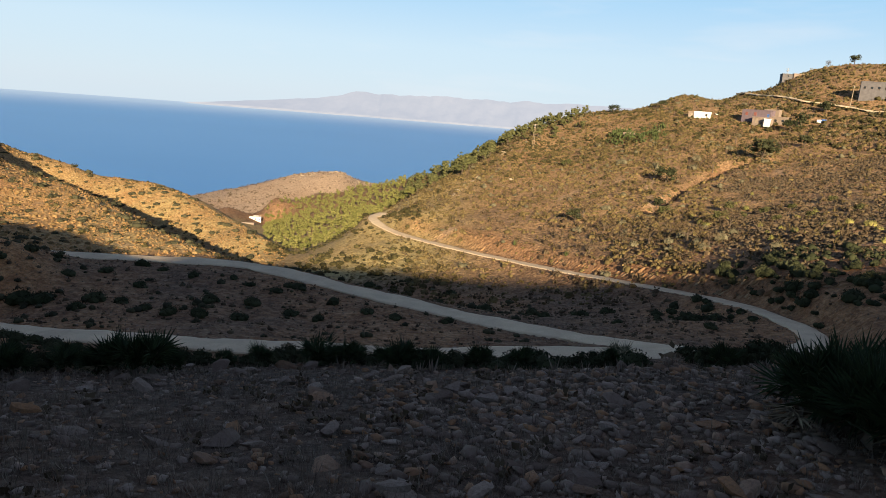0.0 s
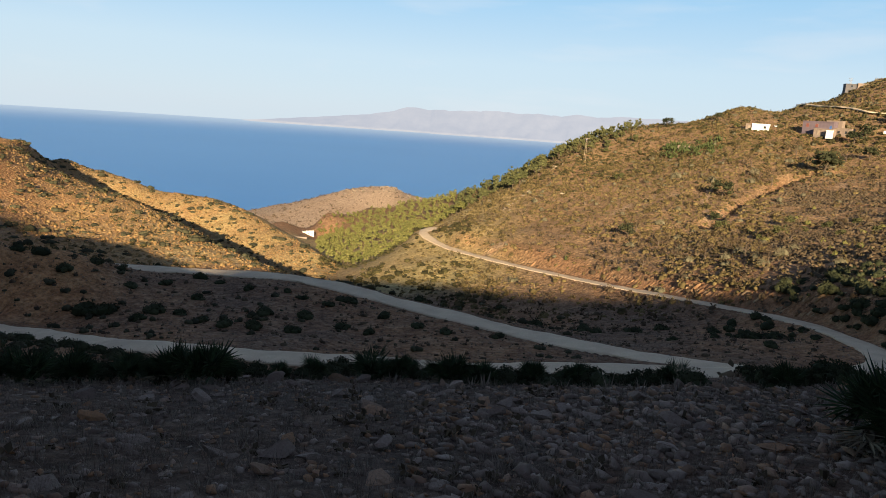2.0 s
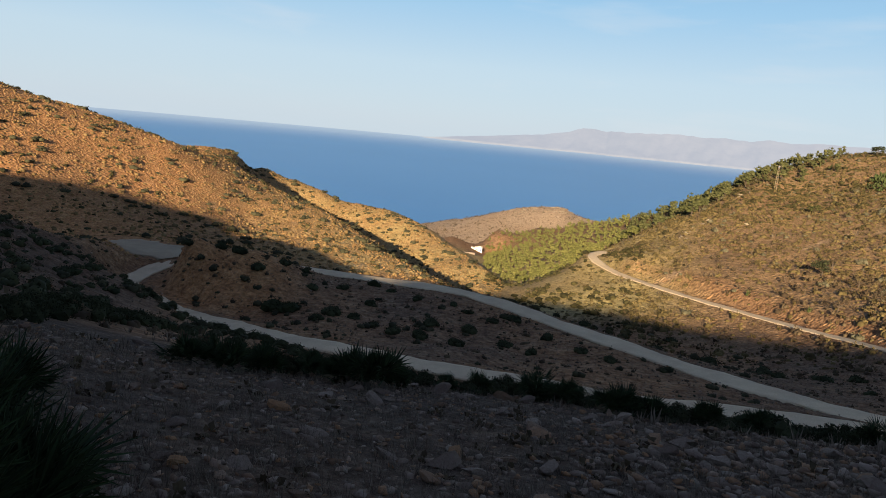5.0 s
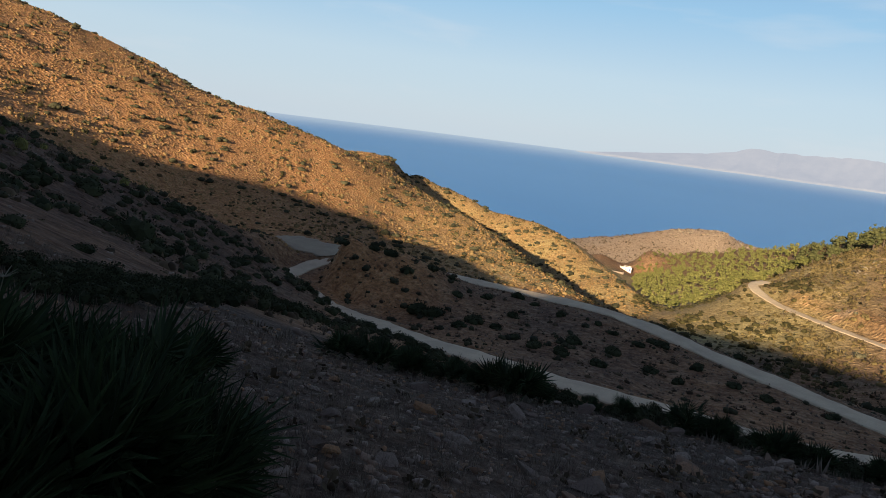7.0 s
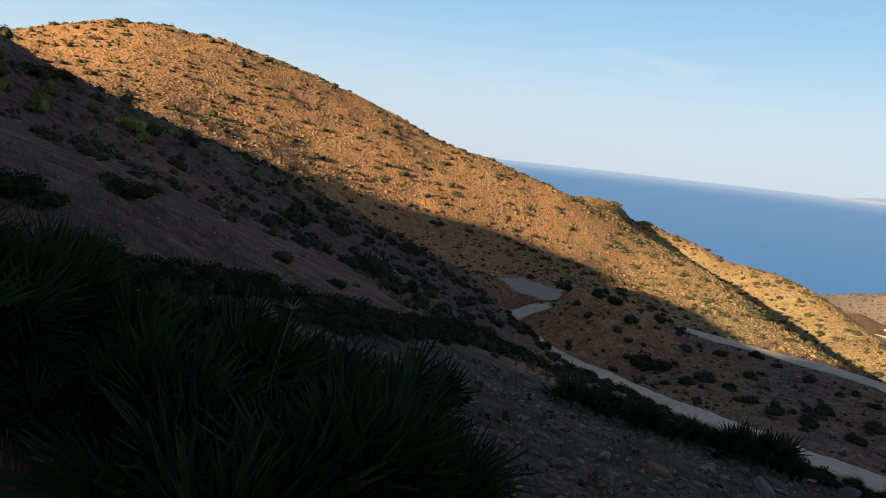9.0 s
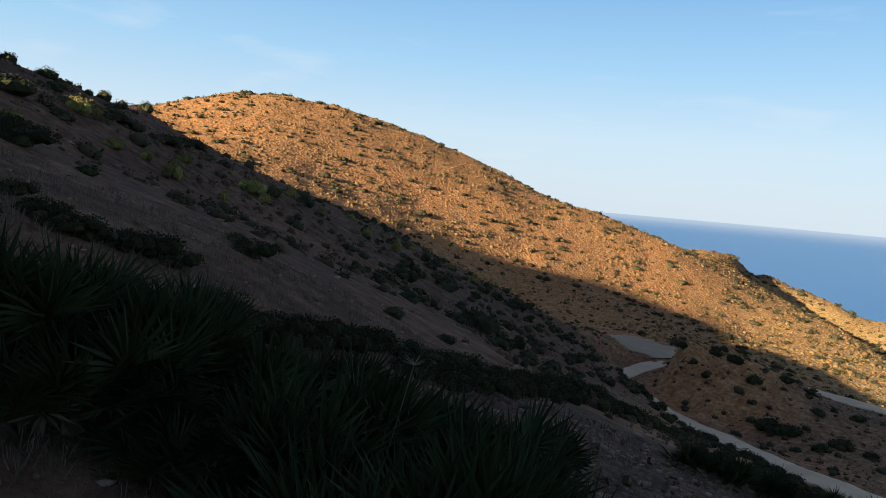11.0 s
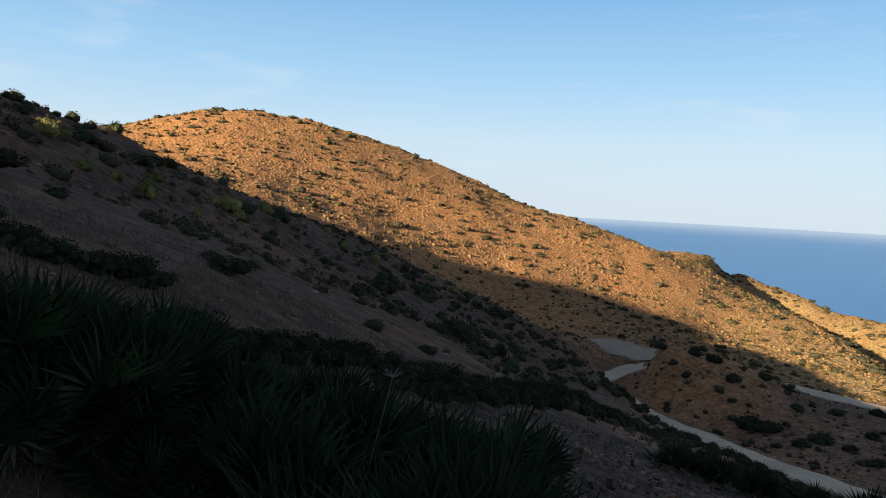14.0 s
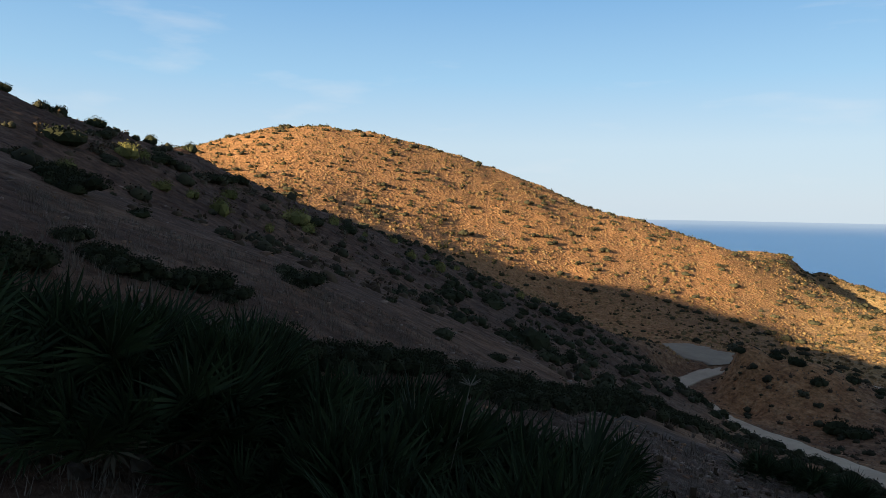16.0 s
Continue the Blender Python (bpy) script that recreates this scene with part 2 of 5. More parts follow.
course("offshore", [(-150, 2200, -118.00), (-100, 2200, -118.00), (-60, 2200, -118.00), (-20, 2200, -118.00), (10, 2200, -118.00),
    (40, 2200, -118.00), (70, 2200, -118.00), (110, 2200, -118.00), (150, 2200, -118.00), (180, 2200, -118.00), (-150, 4900, -125.00),
    (-75, 4900, -125.00), (0, 4900, -125.00), (75, 4900, -125.00), (150, 4900, -125.00)])
course("back_drop", [(-20, 560, -30.00), (0, 520, -50.00), (28, 400, -80.00), (45, 360, -60.00), (65, 370, -40.00), (85, 380, -20.00)])
course("hill_foot", [(52, 150, -21.88), (44, 140, -24.69), (36, 138, -26.82), (30, 132, -28.06), (25, 124, -28.06), (20, 116, -27.53),
    (17, 110, -26.61)])
course("hill_face", [(80, 160, 3.35), (72, 165, 2.30), (64, 170, -2.37), (56, 172, -9.01), (48, 175, -17.16), (40, 176, -24.74), (34, 176, -29.14)])
course("spur", [(33, 282, -32.63), (31.4, 262, -33.09), (28.4, 228, -32.85), (25.4, 196, -33.01), (23.2, 175, -33.07), (21.3, 156, -32.59),
    (18.9, 136, -30.70), (16.6, 119, -28.46)])
course("gully", [(30.5, 290, -39.21), (27.8, 256, -44.22), (25, 222, -45.57), (22, 192, -45.74), (19, 170, -45.55), (16.6, 158, -44.12),
    (14.3, 160, -42.88)])
course("crest", [(95, 240, 10.90), (88, 236, 12.37), (82.8, 235, 15.36), (80.1, 233, 18.13), (76, 230, 22.75), (71.8, 230, 23.69), (68, 230, 22.15),
    (63.8, 230, 18.30), (60.6, 230, 14.27), (54, 230, 4.62), (49.7, 228, -2.39), (45.2, 225, -6.87), (42.5, 220, -10.76), (40.1, 216, -14.35)])
course("crest_low", [(39, 252, -16.51), (37.4, 272, -16.40), (35.7, 290, -18.76), (33, 318, -26.70), (30.7, 315, -30.33), (28.9, 308, -33.19),
    (25.8, 290, -35.86), (23.4, 275, -35.23), (21.2, 258, -36.49), (19.4, 246, -38.52), (16.4, 225, -41.30), (14.8, 210, -42.73)])
course("ridge_behind", [(100, 170, 12.00), (115, 225, 30.00), (126, 240, 46.00), (138, 225, 54.00), (150, 205, 45.70), (154, 205, 51.74),
    (157, 205, 59.28), (160, 205, 61.82), (163, 205, 61.42), (166, 205, 61.90), (169, 205, 58.62), (172, 205, 56.81), (174.5, 205, 55.68),
    (177.5, 205, 54.02), (180, 205, 53.97)])
course("ridge_behind_east", [(-177, 205, 58.87), (-174, 205, 57.34), (-171, 205, 57.31), (-168, 205, 56.22), (-165, 205, 54.44), (-161, 205, 54.26),
    (-157, 205, 55.40), (-153, 205, 56.43), (-150, 205, 56.23), (-147, 205, 57.46), (-144, 205, 57.86), (-138, 215, 50.00), (-130, 230, 50.00),
    (-110, 240, 46.00), (-80, 240, 30.00)])
course("slope_behind", [(104, 60, 3.10), (120, 60, 4.30), (150, 70, 7.40), (179, 70, 7.40)])
course("slope_behind_east", [(-150, 70, 7.40), (-120, 60, 3.70), (-90, 60, 1.20), (-60, 60, -9.00), (-45, 60, -13.50)])
course("upper_behind", [(103, 130, 5.50), (125, 150, 13.20), (145, 140, 12.70), (160, 135, 12.70), (179, 130, 13.20)])
course("upper_behind_east", [(-170, 130, 12.00), (-150, 135, 13.50), (-130, 140, 13.00), (-105, 140, 9.00), (-80, 130, 4.00), (-60, 120, -8.00)])
course("far_behind", [(120, 420, 30.00), (150, 420, 30.00), (180, 420, 30.00), (-150, 420, 30.00), (-120, 420, 30.00), (110, 900, -60.00),
    (150, 900, -60.00), (-170, 900, -60.00), (-120, 900, -60.00)])


def spread():
    pts = []
    for name, v in COURSES.items():
        for i, (a, r, z) in enumerate(v):
            pts.append((a, r, z))
            if name not in ("offshore", "far_behind", "standpoint") and i + 1 < len(v):
                a2, r2, z2 = v[i + 1]
                if abs(a2 - a) > 180:
                    continue
                k = int(max(abs(a2 - a) / 4, abs(math.log(r2 / r)) / 0.12))
                for j in range(1, k + 1):
                    f = j / (k + 1)
                    rr = r * (r2 / r) ** f
                    pts.append((a + (a2 - a) * f, rr, (z / r + (z2 / r2 - z / r) * f) * rr))
    pts = np.array(pts)
    keep = np.unique(pts[:, :2].round(2), axis=0, return_index=True)[1]
    return pts[np.sort(keep)]


def chart(a, r):
    a = np.radians(a)
    return np.stack([2.2 * np.cos(a), 2.2 * np.sin(a), np.log(r)], -1)


_P = spread()
_E = chart(_P[:, 0], _P[:, 1])
_A = np.zeros((len(_P) + 1, len(_P) + 1))
_A[:-1, :-1] = np.sqrt(((_E[:, None] - _E[None]) ** 2).sum(-1) + 0.0004)
_A[-1, :-1] = _A[:-1, -1] = 1
_W = np.linalg.solve(_A, np.r_[_P[:, 2] / _P[:, 1], 0])


def lie(a, r):
    """Bare height of the land at bearings and distances."""
    q, out = chart(a, r), np.empty(len(r))
    for i in range(0, len(q), 8000):
        d2 = (q[i:i + 8000] ** 2).sum(-1)[:, None] + (_E ** 2).sum(-1)[None] - 2 * q[i:i + 8000] @ _E.T
        out[i:i + 8000] = np.sqrt(np.maximum(d2, 0) + 0.0004) @ _W[:-1] + _W[-1]
    return out * r


def lattice(ix, iy, seed):
    h = (ix * 374761393 + iy * 668265263 + seed * 974634777) & 0x7FFFFFFF
    h = ((h ^ (h >> 13)) * 1274126177) & 0x7FFFFFFF
    return ((h ^ (h >> 16)) & 0xFFFF) / 65535.0


def rough(x, y, size, seed=1, octaves=4):
    """Fractal relief between about -1 and 1, with lumps of that size in metres."""
    out, amp = np.zeros(len(x)), 1.0
    for o in range(octaves):
        u, v = x / size + 31.7 * o, y / size + 17.3 * o
        i, j = np.floor(u).astype(np.int64), np.floor(v).astype(np.int64)
        f, g = u - i, v - j
        f, g = f * f * (3 - 2 * f), g * g * (3 - 2 * g)
        a, b = lattice(i, j, seed + o), lattice(i + 1, j, seed + o)
        c, d = lattice(i, j + 1, seed + o), lattice(i + 1, j + 1, seed + o)
        out += amp * ((a + (b - a) * f) * (1 - g) + (c + (d - c) * f) * g - 0.5) * 2
        amp, size = amp * 0.5, size * 0.5
    return out / 1.5


def plan(a, r):
    a = np.radians(a)
    return -r * np.sin(a), r * np.cos(a)


def smooth(t):
    t = np.clip(t, 0, 1)
    return t * t * (3 - 2 * t)


def centre_line(name, step=1.0):
    """Points along a road, about a metre apart."""
    k = np.array([(*plan(a, r), z) for a, r, z in COURSES[name]])
    k = np.vstack([2 * k[0] - k[1], k, 2 * k[-1] - k[-2]])
    pts = []
    for i in range(1, len(k) - 2):
        m = max(2, int(np.linalg.norm(k[i + 1] - k[i]) / step))
        t = np.arange(m)[:, None] / m
        pts.append(0.5 * (2 * k[i] + (k[i + 1] - k[i - 1]) * t + (2 * k[i - 1] - 5 * k[i] + 4 * k[i + 1] - k[i + 2]) * t ** 2 + (3 * k[i] - k[i - 1] - 3 * k[i + 1] + k[i + 2]) * t ** 3))
    p = np.vstack(pts + [k[-2:-1]])
    for _ in range(6):
        p[1:-1, 2] = (p[:-2, 2] + p[1:-1, 2] * 2 + p[2:, 2]) / 4
    return p


ROADS = {"road_near": (centre_line("road_near"), 1.55), "road_mid": (centre_line("road_mid"), 1.85), "road_far": (centre_line("road_far"), 1.5), "pad": (centre_line("pad"), 4.0)}
_RP = np.vstack([np.c_[p, np.full(len(p), w)] for p, w in ROADS.values()])


WASHES = ((-25.0, 254), (-23.1, 251), (-21.7, 245), (-19.4, 220), (-17.7, 201), (-16.4, 182))


def wash_distance(x, y):
    """Distance to the eroded red gully of the facing hill."""
    out = np.full(len(x), 99.0)
    for (a0, r0), (a1, r1) in list(zip(WASHES, WASHES[1:])) + [((-28.5, 268), (-33, 266))]:
        (px, py), (qx, qy) = plan(a0, r0), plan(a1, r1)
        f = np.clip(((x - px) * (qx - px) + (y - py) * (qy - py)) / ((qx - px) ** 2 + (qy - py) ** 2), 0, 1)
        out = np.minimum(out, np.hypot(x - px - f * (qx - px), y - py - f * (qy - py)))
    return out + 2.6 * rough(x, y, 9, 71) + 0.6


def ground(x, y):
    """Height of the finished ground: the lie, its relief, and the roads cut into it."""
    x, y = np.atleast_1d(np.asarray(x, float)), np.atleast_1d(np.asarray(y, float))
    r = np.hypot(x, y)
    a = np.degrees(np.arctan2(-x, y))
    z = lie(a, np.maximum(r, 1.1))
    near = smooth((r - 8) / 50) * smooth((125 - np.abs(a)) / 15)
    z = z + rough(x, y, 14, 3) * 0.55 * near + rough(x, y, 2.6, 9, 4) * (0.05 + 0.20 * near) * smooth((900 - r) / 300)
    z = z - 1.8 * smooth(1.2 - wash_distance(x, y) / 3.2)
    z = z + rough(x, y, 40, 5, 3) * 1.2 * smooth((r - 90) / 120) * smooth((125 - np.abs(a)) / 15) * smooth((900 - r) / 300)
    sel = np.where((r > 30) & (r < 260) & (np.abs(a - 8) < 48))[0]
    for i in range(0, len(sel), 20000):
        s = sel[i:i + 20000]
        d = np.hypot(x[s, None] - _RP[None, :, 0], y[s, None] - _RP[None, :, 1]) - _RP[None, :, 3]
        k = d.argmin(1)
        f = 1 - smooth((d[np.arange(len(s)), k] - 0.5) / 3.0)
        z[s] = z[s] * (1 - f) + (_RP[k, 2] - 0.14) * f
    return z


def mesh_object(name, verts, faces, mat, shade_smooth=True):
    me = bpy.data.meshes.new(name)
    me.from_pydata(verts, [], faces)
    me.materials.append(mat)
    if shade_smooth:
        me.polygons.foreach_set("use_smooth", [True] * len(me.polygons))
    return new(name, me)


# ---- ground ----
rings = np.unique(np.r_[np.geomspace(0.4, 40, 130), np.geomspace(40, 450, 200), np.geomspace(450, 800, 28), np.geomspace(800, 4950, 22)].round(4))
spokes = np.r_[np.arange(-44, 104, 0.36), np.arange(104, 316, 1.5)]
AA, RR = np.meshgrid(spokes, rings, indexing="ij")
gx, gy = plan(AA.ravel(), RR.ravel())
gz = ground(gx, gy)
na, nr = len(spokes), len(rings)
hub = len(gx)
ii, jj = np.meshgrid(np.arange(na), np.arange(nr - 1), indexing="ij")
i2 = (ii + 1) % na
quads = np.stack([ii * nr + jj, ii * nr + jj + 1, i2 * nr + jj + 1, i2 * nr + jj], -1).reshape(-1, 4)[:, ::-1]
caps = [(hub, i * nr, ((i + 1) % na) * nr) for i in range(na)]
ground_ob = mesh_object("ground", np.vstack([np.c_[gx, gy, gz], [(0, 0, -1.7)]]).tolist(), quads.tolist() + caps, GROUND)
tagged(ground_ob, "dry stony hillsides of ochre earth falling to the sea", "ground", kind="structure")
ga, gr = AA.ravel(), RR.ravel()


def layer(name, values):
    at = ground_ob.data.attributes.new(name, "FLOAT", "POINT")
    at.data.foreach_set("value", np.r_[values, 0.0].astype(np.float32))


patch = rough(gx, gy, 30, 21)
fine_patch = rough(gx, gy, 7, 23)
layer("ochre", 0.7 * smooth(1.3 - np.abs(ga - 36) / 6) * smooth(1.3 - np.abs(gr - 95) / 12) * smooth((112 - gr) / 4) + smooth((ga - 15) / 6) * smooth((gr - 108) / 22) * np.clip(0.75 + 0.35 * patch, 0, 1) * smooth((103 - ga) / 6) * np.interp(ga, [20, 46], [0.38, 1.0]) * smooth((390 - gr) / 40))
valley = smooth(1 - np.abs(ga - 9) / 9) * smooth((gr - 130) / 40) * smooth((460 - gr) / 60)
layer("grass", np.clip(smooth(1.4 - np.abs(ga - 6.5) / 8) * smooth((gr - 128) / 30) * smooth((330 - gr) / 60) * (0.85 + 0.4 * patch) + smooth((42 - ga) / 18) * smooth((ga - 12) / 3) * smooth((gr - 115) / 20) * smooth((430 - gr) / 40) * np.clip(0.55 + 0.4 * fine_patch, 0.2, 0.85), 0, 1))
layer("straw", np.clip(valley * (0.8 + 0.4 * patch) + smooth((-ga + 4) / 8) * smooth((gr - 112) / 40) * (0.75 + 0.4 * patch), 0, 1))
wash = wash_distance(gx, gy)
cut_zone = smooth(1 - np.abs(gr - np.interp(ga, [-33, -21.5, -10, 3], [96, 108, 137, 189])) / 9) * smooth((ga + 34) / 3) * smooth((5 - ga) / 2)
layer("red", np.clip(np.maximum(np.maximum(smooth((fine_patch + patch - 0.85) / 0.4) * smooth((gr - 90) / 40) * 0.6, 0.5 * smooth(1.2 - wash / 3.0) * np.clip(0.75 + 0.9 * fine_patch, 0.1, 1)), cut_zone * 0.5), 0, 1))

path = np.full(len(gx), 99.0)
for (a0, r0), (a1, r1) in (((-16.4, 240), (-16.0, 210)), ((-16.0, 210), (-16.7, 182)), ((-16.7, 182), (-15.2, 160)), ((-24.2, 248), (-25.8, 222)), ((-12.5, 225), (-16.0, 218)), ((-9, 200), (-12.5, 225))):
    (px, py), (qx, qy) = plan(a0, r0), plan(a1, r1)
    f = np.clip(((gx - px) * (qx - px) + (gy - py) * (qy - py)) / ((qx - px) ** 2 + (qy - py) ** 2), 0, 1)
    path = np.minimum(path, np.hypot(gx - px - f * (qx - px), gy - py - f * (qy - py)))
layer("pale", np.clip(smooth(1.6 - (path + 0.5 * fine_patch) / 0.8) * 0.4 + smooth((gr - 470) / 60) * smooth((24 - ga) / 2) * smooth((ga + 2) / 3) * (0.95 + 0.3 * patch) + smooth((fine_patch + 0.4 * patch - 0.7) / 0.3) * smooth((gr - 100) / 40) * 0.5, 0, 1))

# where the left slope's shade is painted in
layer("umber_shade", np.clip(0.95 * smooth((ga - 40) / 8) * smooth((110 - gr) / 14) * (0.9 + 0.3 * fine_patch), 0, 0.92))
# where the foreground soil is darkened, fading out by 24 m
layer("soil_shade", np.clip(smooth((62 - ga) / 12) * smooth((24 - gr) / 8) * (0.8 + 0.5 * rough(gx, gy, 3.0, 61)), 0, 1))

# ---- sea ----
sea_r = np.r_[0.0, np.geomspace(300, 4930, 14)]
sv = [(-r * math.sin(radians(a)), r * math.cos(radians(a)), -102.0) for r in sea_r[1:] for a in range(-60, 181, 2)]
sk = 121
sf = [(j * sk + i, j * sk + i + 1, (j + 1) * sk + i + 1, (j + 1) * sk + i) for j in range(len(sea_r) - 2) for i in range(sk - 1)]
sea = mesh_object("water", sv, [f[::-1] for f in sf], SEA)
tagged(sea, "calm hazy blue sea reaching the horizon", "sea", kind="structure")


# ---- glowing see-through sheet painting haze over the far sea, where it meets the sky ----
VEIL, _n, _l, _b = material("sea_haze_glow", 1.0, 0.0)
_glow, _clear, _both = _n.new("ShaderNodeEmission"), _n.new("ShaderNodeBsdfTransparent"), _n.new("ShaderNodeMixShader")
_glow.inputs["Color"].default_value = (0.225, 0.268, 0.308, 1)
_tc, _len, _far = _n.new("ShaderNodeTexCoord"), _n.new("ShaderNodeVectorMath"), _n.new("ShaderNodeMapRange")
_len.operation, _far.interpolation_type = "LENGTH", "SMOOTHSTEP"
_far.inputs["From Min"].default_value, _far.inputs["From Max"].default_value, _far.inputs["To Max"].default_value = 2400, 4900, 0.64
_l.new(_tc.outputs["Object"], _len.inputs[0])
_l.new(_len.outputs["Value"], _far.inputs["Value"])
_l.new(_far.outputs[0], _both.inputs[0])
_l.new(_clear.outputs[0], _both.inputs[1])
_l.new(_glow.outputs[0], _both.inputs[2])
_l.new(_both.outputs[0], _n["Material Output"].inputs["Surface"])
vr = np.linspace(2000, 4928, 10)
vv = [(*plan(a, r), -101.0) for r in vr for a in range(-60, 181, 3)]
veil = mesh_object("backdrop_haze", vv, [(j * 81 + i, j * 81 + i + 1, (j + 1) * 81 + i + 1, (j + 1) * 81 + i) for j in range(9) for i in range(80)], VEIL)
tagged(veil, "glowing sheet that paints pale sea haze along the horizon", "haze", kind="structure")


# ---- roads ----
def road(name, line, half, label, bay=False):
    p = line
    d = np.gradient(p[:, :2], axis=0)
    d /= np.linalg.norm(d, axis=1)[:, None]
    nrm = np.c_[-d[:, 1], d[:, 0]]
    across = [(-1.0, -0.5), (-1.0, -0.03), (-0.82, 0.02), (-0.45, -0.02), (0.0, 0.05), (0.45, -0.02), (0.82, 0.02), (1.0, -0.03), (1.0, -0.5)]
    verts = []
    for i in range(len(p)):
        for k, (u, h) in enumerate(across):
            e = u * half * ((0.45 + 0.6 * math.sin(3.14 * (i + 0.5) / len(p)) + 0.12 * math.sin(i * 1.3 + (2 if u > 0 else 0))) if bay else 1) * (1 + (0.12 * math.sin(i * 0.37 + k) + 0.09 * math.sin(i * 0.9 + 2 * k) + 0.05 * math.sin(i * 2.1 + k) if abs(u) > 0.7 else 0))
            verts.append((p[i, 0] + nrm[i, 0] * e, p[i, 1] + nrm[i, 1] * e, p[i, 2] + h + 0.015 * math.sin(i * 0.8 + k * 1.7)))
    m = len(across)
    faces = [(i * m + k, i * m + k + 1, (i + 1) * m + k + 1, (i + 1) * m + k) for i in range(len(p) - 1) for k in range(m - 1)]
    ob = mesh_object(name, verts, faces, PACKED if bay else ROAD)
    tagged(ob, label, "road", kind="structure")
    return ob


road("road_1", *ROADS["road_near"], "pale gravel track along the slope below the brow")
road("road_2", *ROADS["road_mid"], "pale gravel track descending behind the earth mound")
road("road_3", *ROADS["road_far"], "pale gravel track climbing round the facing hill")
road("road_4", ROADS["pad"][0], 4.4, "widened gravel turning place in the bend", True)

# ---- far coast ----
COAST = haze_material("mountains_haze_glow", (0.425, 0.475, 0.575), (0.49, 0.525, 0.61), 0.375)
cb = np.arange(23, -40, -0.2)
top = np.interp(-cb, [-21, -20, -15.8, -11, -9.0, -8.0, -6.2, -1.2, 2, 5.6, 11.4, 40], [0, 6, 45, 92, 130, 158, 150, 170, 168, 178, 190, 190])
top = top * (1 + 0.07 * np.array([noise.noise((b * 0.6, 3.1, 0)) + 0.6 * noise.noise((b * 1.7, 7.7, 0)) for b in cb]))
cv = []
for j in range(9):
    f = j / 8
    for b, t in zip(cb, top):
        rr = (4450 if b > 6 else 4380) + 420 * f
        h = -103.0 + (t + 1) * f ** 1.4 + 0.5 * t * f * (1 - f) * noise.noise((b * 2, f * 5, 1.3))
        cv.append((*plan(b, rr), h))
cm = len(cb)
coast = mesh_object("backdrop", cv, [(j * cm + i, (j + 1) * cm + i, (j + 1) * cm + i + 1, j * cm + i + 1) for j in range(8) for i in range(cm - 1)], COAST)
tagged(coast, "far mountain coast across the bay, pale haze painted as glow", "mountains", kind="structure")

# ---- materials of plants, stones and houses ----
def spread_tone(n, l, joined):
    """A random value for each piece: by object, or by island in joined meshes."""
    if joined:
        return n.new("ShaderNodeNewGeometry").outputs["Random Per Island"]
    return n.new("ShaderNodeObjectInfo").outputs["Random"]


def leaf_material(name, dark, light, joined, rough_=0.9, spec=0.08):
    m, n, l, b = material(name, rough_, spec)
    c = ramp(n, l, spread_tone(n, l, True), [(0.0, dark), (1.0, light)])
    if not joined:
        tone = ramp(n, l, spread_tone(n, l, False), [(0.0, (0.75, 0.78, 0.7)), (1.0, (1.2, 1.15, 1.1))])
        c = mix(n, l, 1.0, c, tone, "MULTIPLY")
    c = mix(n, l, ramp(n, l, noise_node(n, l, 3.0, 4), [(0.4, (0, 0, 0)), (0.75, (0.45, 0.45, 0.45))]), c, tuple(0.6 * v for v in dark))
    l.new(c, b.inputs["Base Color"])
    return m


def stone_material(name, stops, scale=7.0):
    m, n, l, b = material(name, 0.9, 0.2)
    tone = n.new("ShaderNodeMath")
    tone.operation = "ADD"
    l.new(spread_tone(n, l, False), tone.inputs[0])
    l.new(spread_tone(n, l, True), tone.inputs[1])
    wrap = n.new("ShaderNodeMath")
    wrap.operation = "FRACT"
    l.new(tone.outputs[0], wrap.inputs[0])
    c = ramp(n, l, wrap.outputs[0], stops)
    g = noise_node(n, l, scale, 7, 0.7)
    c = mix(n, l, ramp(n, l, g, [(0.4, (0, 0, 0)), (0.7, (0.6, 0.6, 0.6))]), c, (0.10, 0.070, 0.048))
    l.new(c, b.inputs["Base Color"])
    bump(n, l, b, g, 0.7, 0.04)
    return m


def plaster(name, col, worn):
    m, n, l, b = material(name, 0.9, 0.2)
    f = noise_node(n, l, 0.9, 7, 0.65)
    l.new(ramp(n, l, f, [(0.35, worn), (0.6, col)]), b.inputs["Base Color"])
    bump(n, l, b, noise_node(n, l, 14, 4), 0.3, 0.02)
    return m


STONE = stone_material("limestone", [(0.0, (0.15, 0.102, 0.074)), (0.35, (0.23, 0.165, 0.122)), (0.65, (0.33, 0.25, 0.188)), (0.85, (0.34, 0.175, 0.080)), (1.0, (0.20, 0.125, 0.082))])
STRATA = stone_material("ochre_rock", [(0.0, (0.22, 0.115, 0.05)), (0.6, (0.32, 0.19, 0.09)), (1.0, (0.36, 0.26, 0.15))], 1.6)
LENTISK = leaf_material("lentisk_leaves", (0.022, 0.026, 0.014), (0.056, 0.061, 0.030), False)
RIGHTSCRUB = leaf_material("golden_olive_scrub", (0.060, 0.046, 0.020), (0.180, 0.132, 0.054), True)
BROWNSCRUB = leaf_material("brown_field_cushions", (0.060, 0.044, 0.026), (0.130, 0.096, 0.058), True)
GREYBUSH = leaf_material("grey_olive_bushes", (0.070, 0.064, 0.038), (0.155, 0.136, 0.082), True)
LEFTSCRUB = leaf_material("grey_green_scrub", (0.034, 0.034, 0.020), (0.082, 0.075, 0.040), True)
OLIVE = leaf_material("olive_scrub", (0.024, 0.022, 0.010), (0.080, 0.068, 0.027), True)
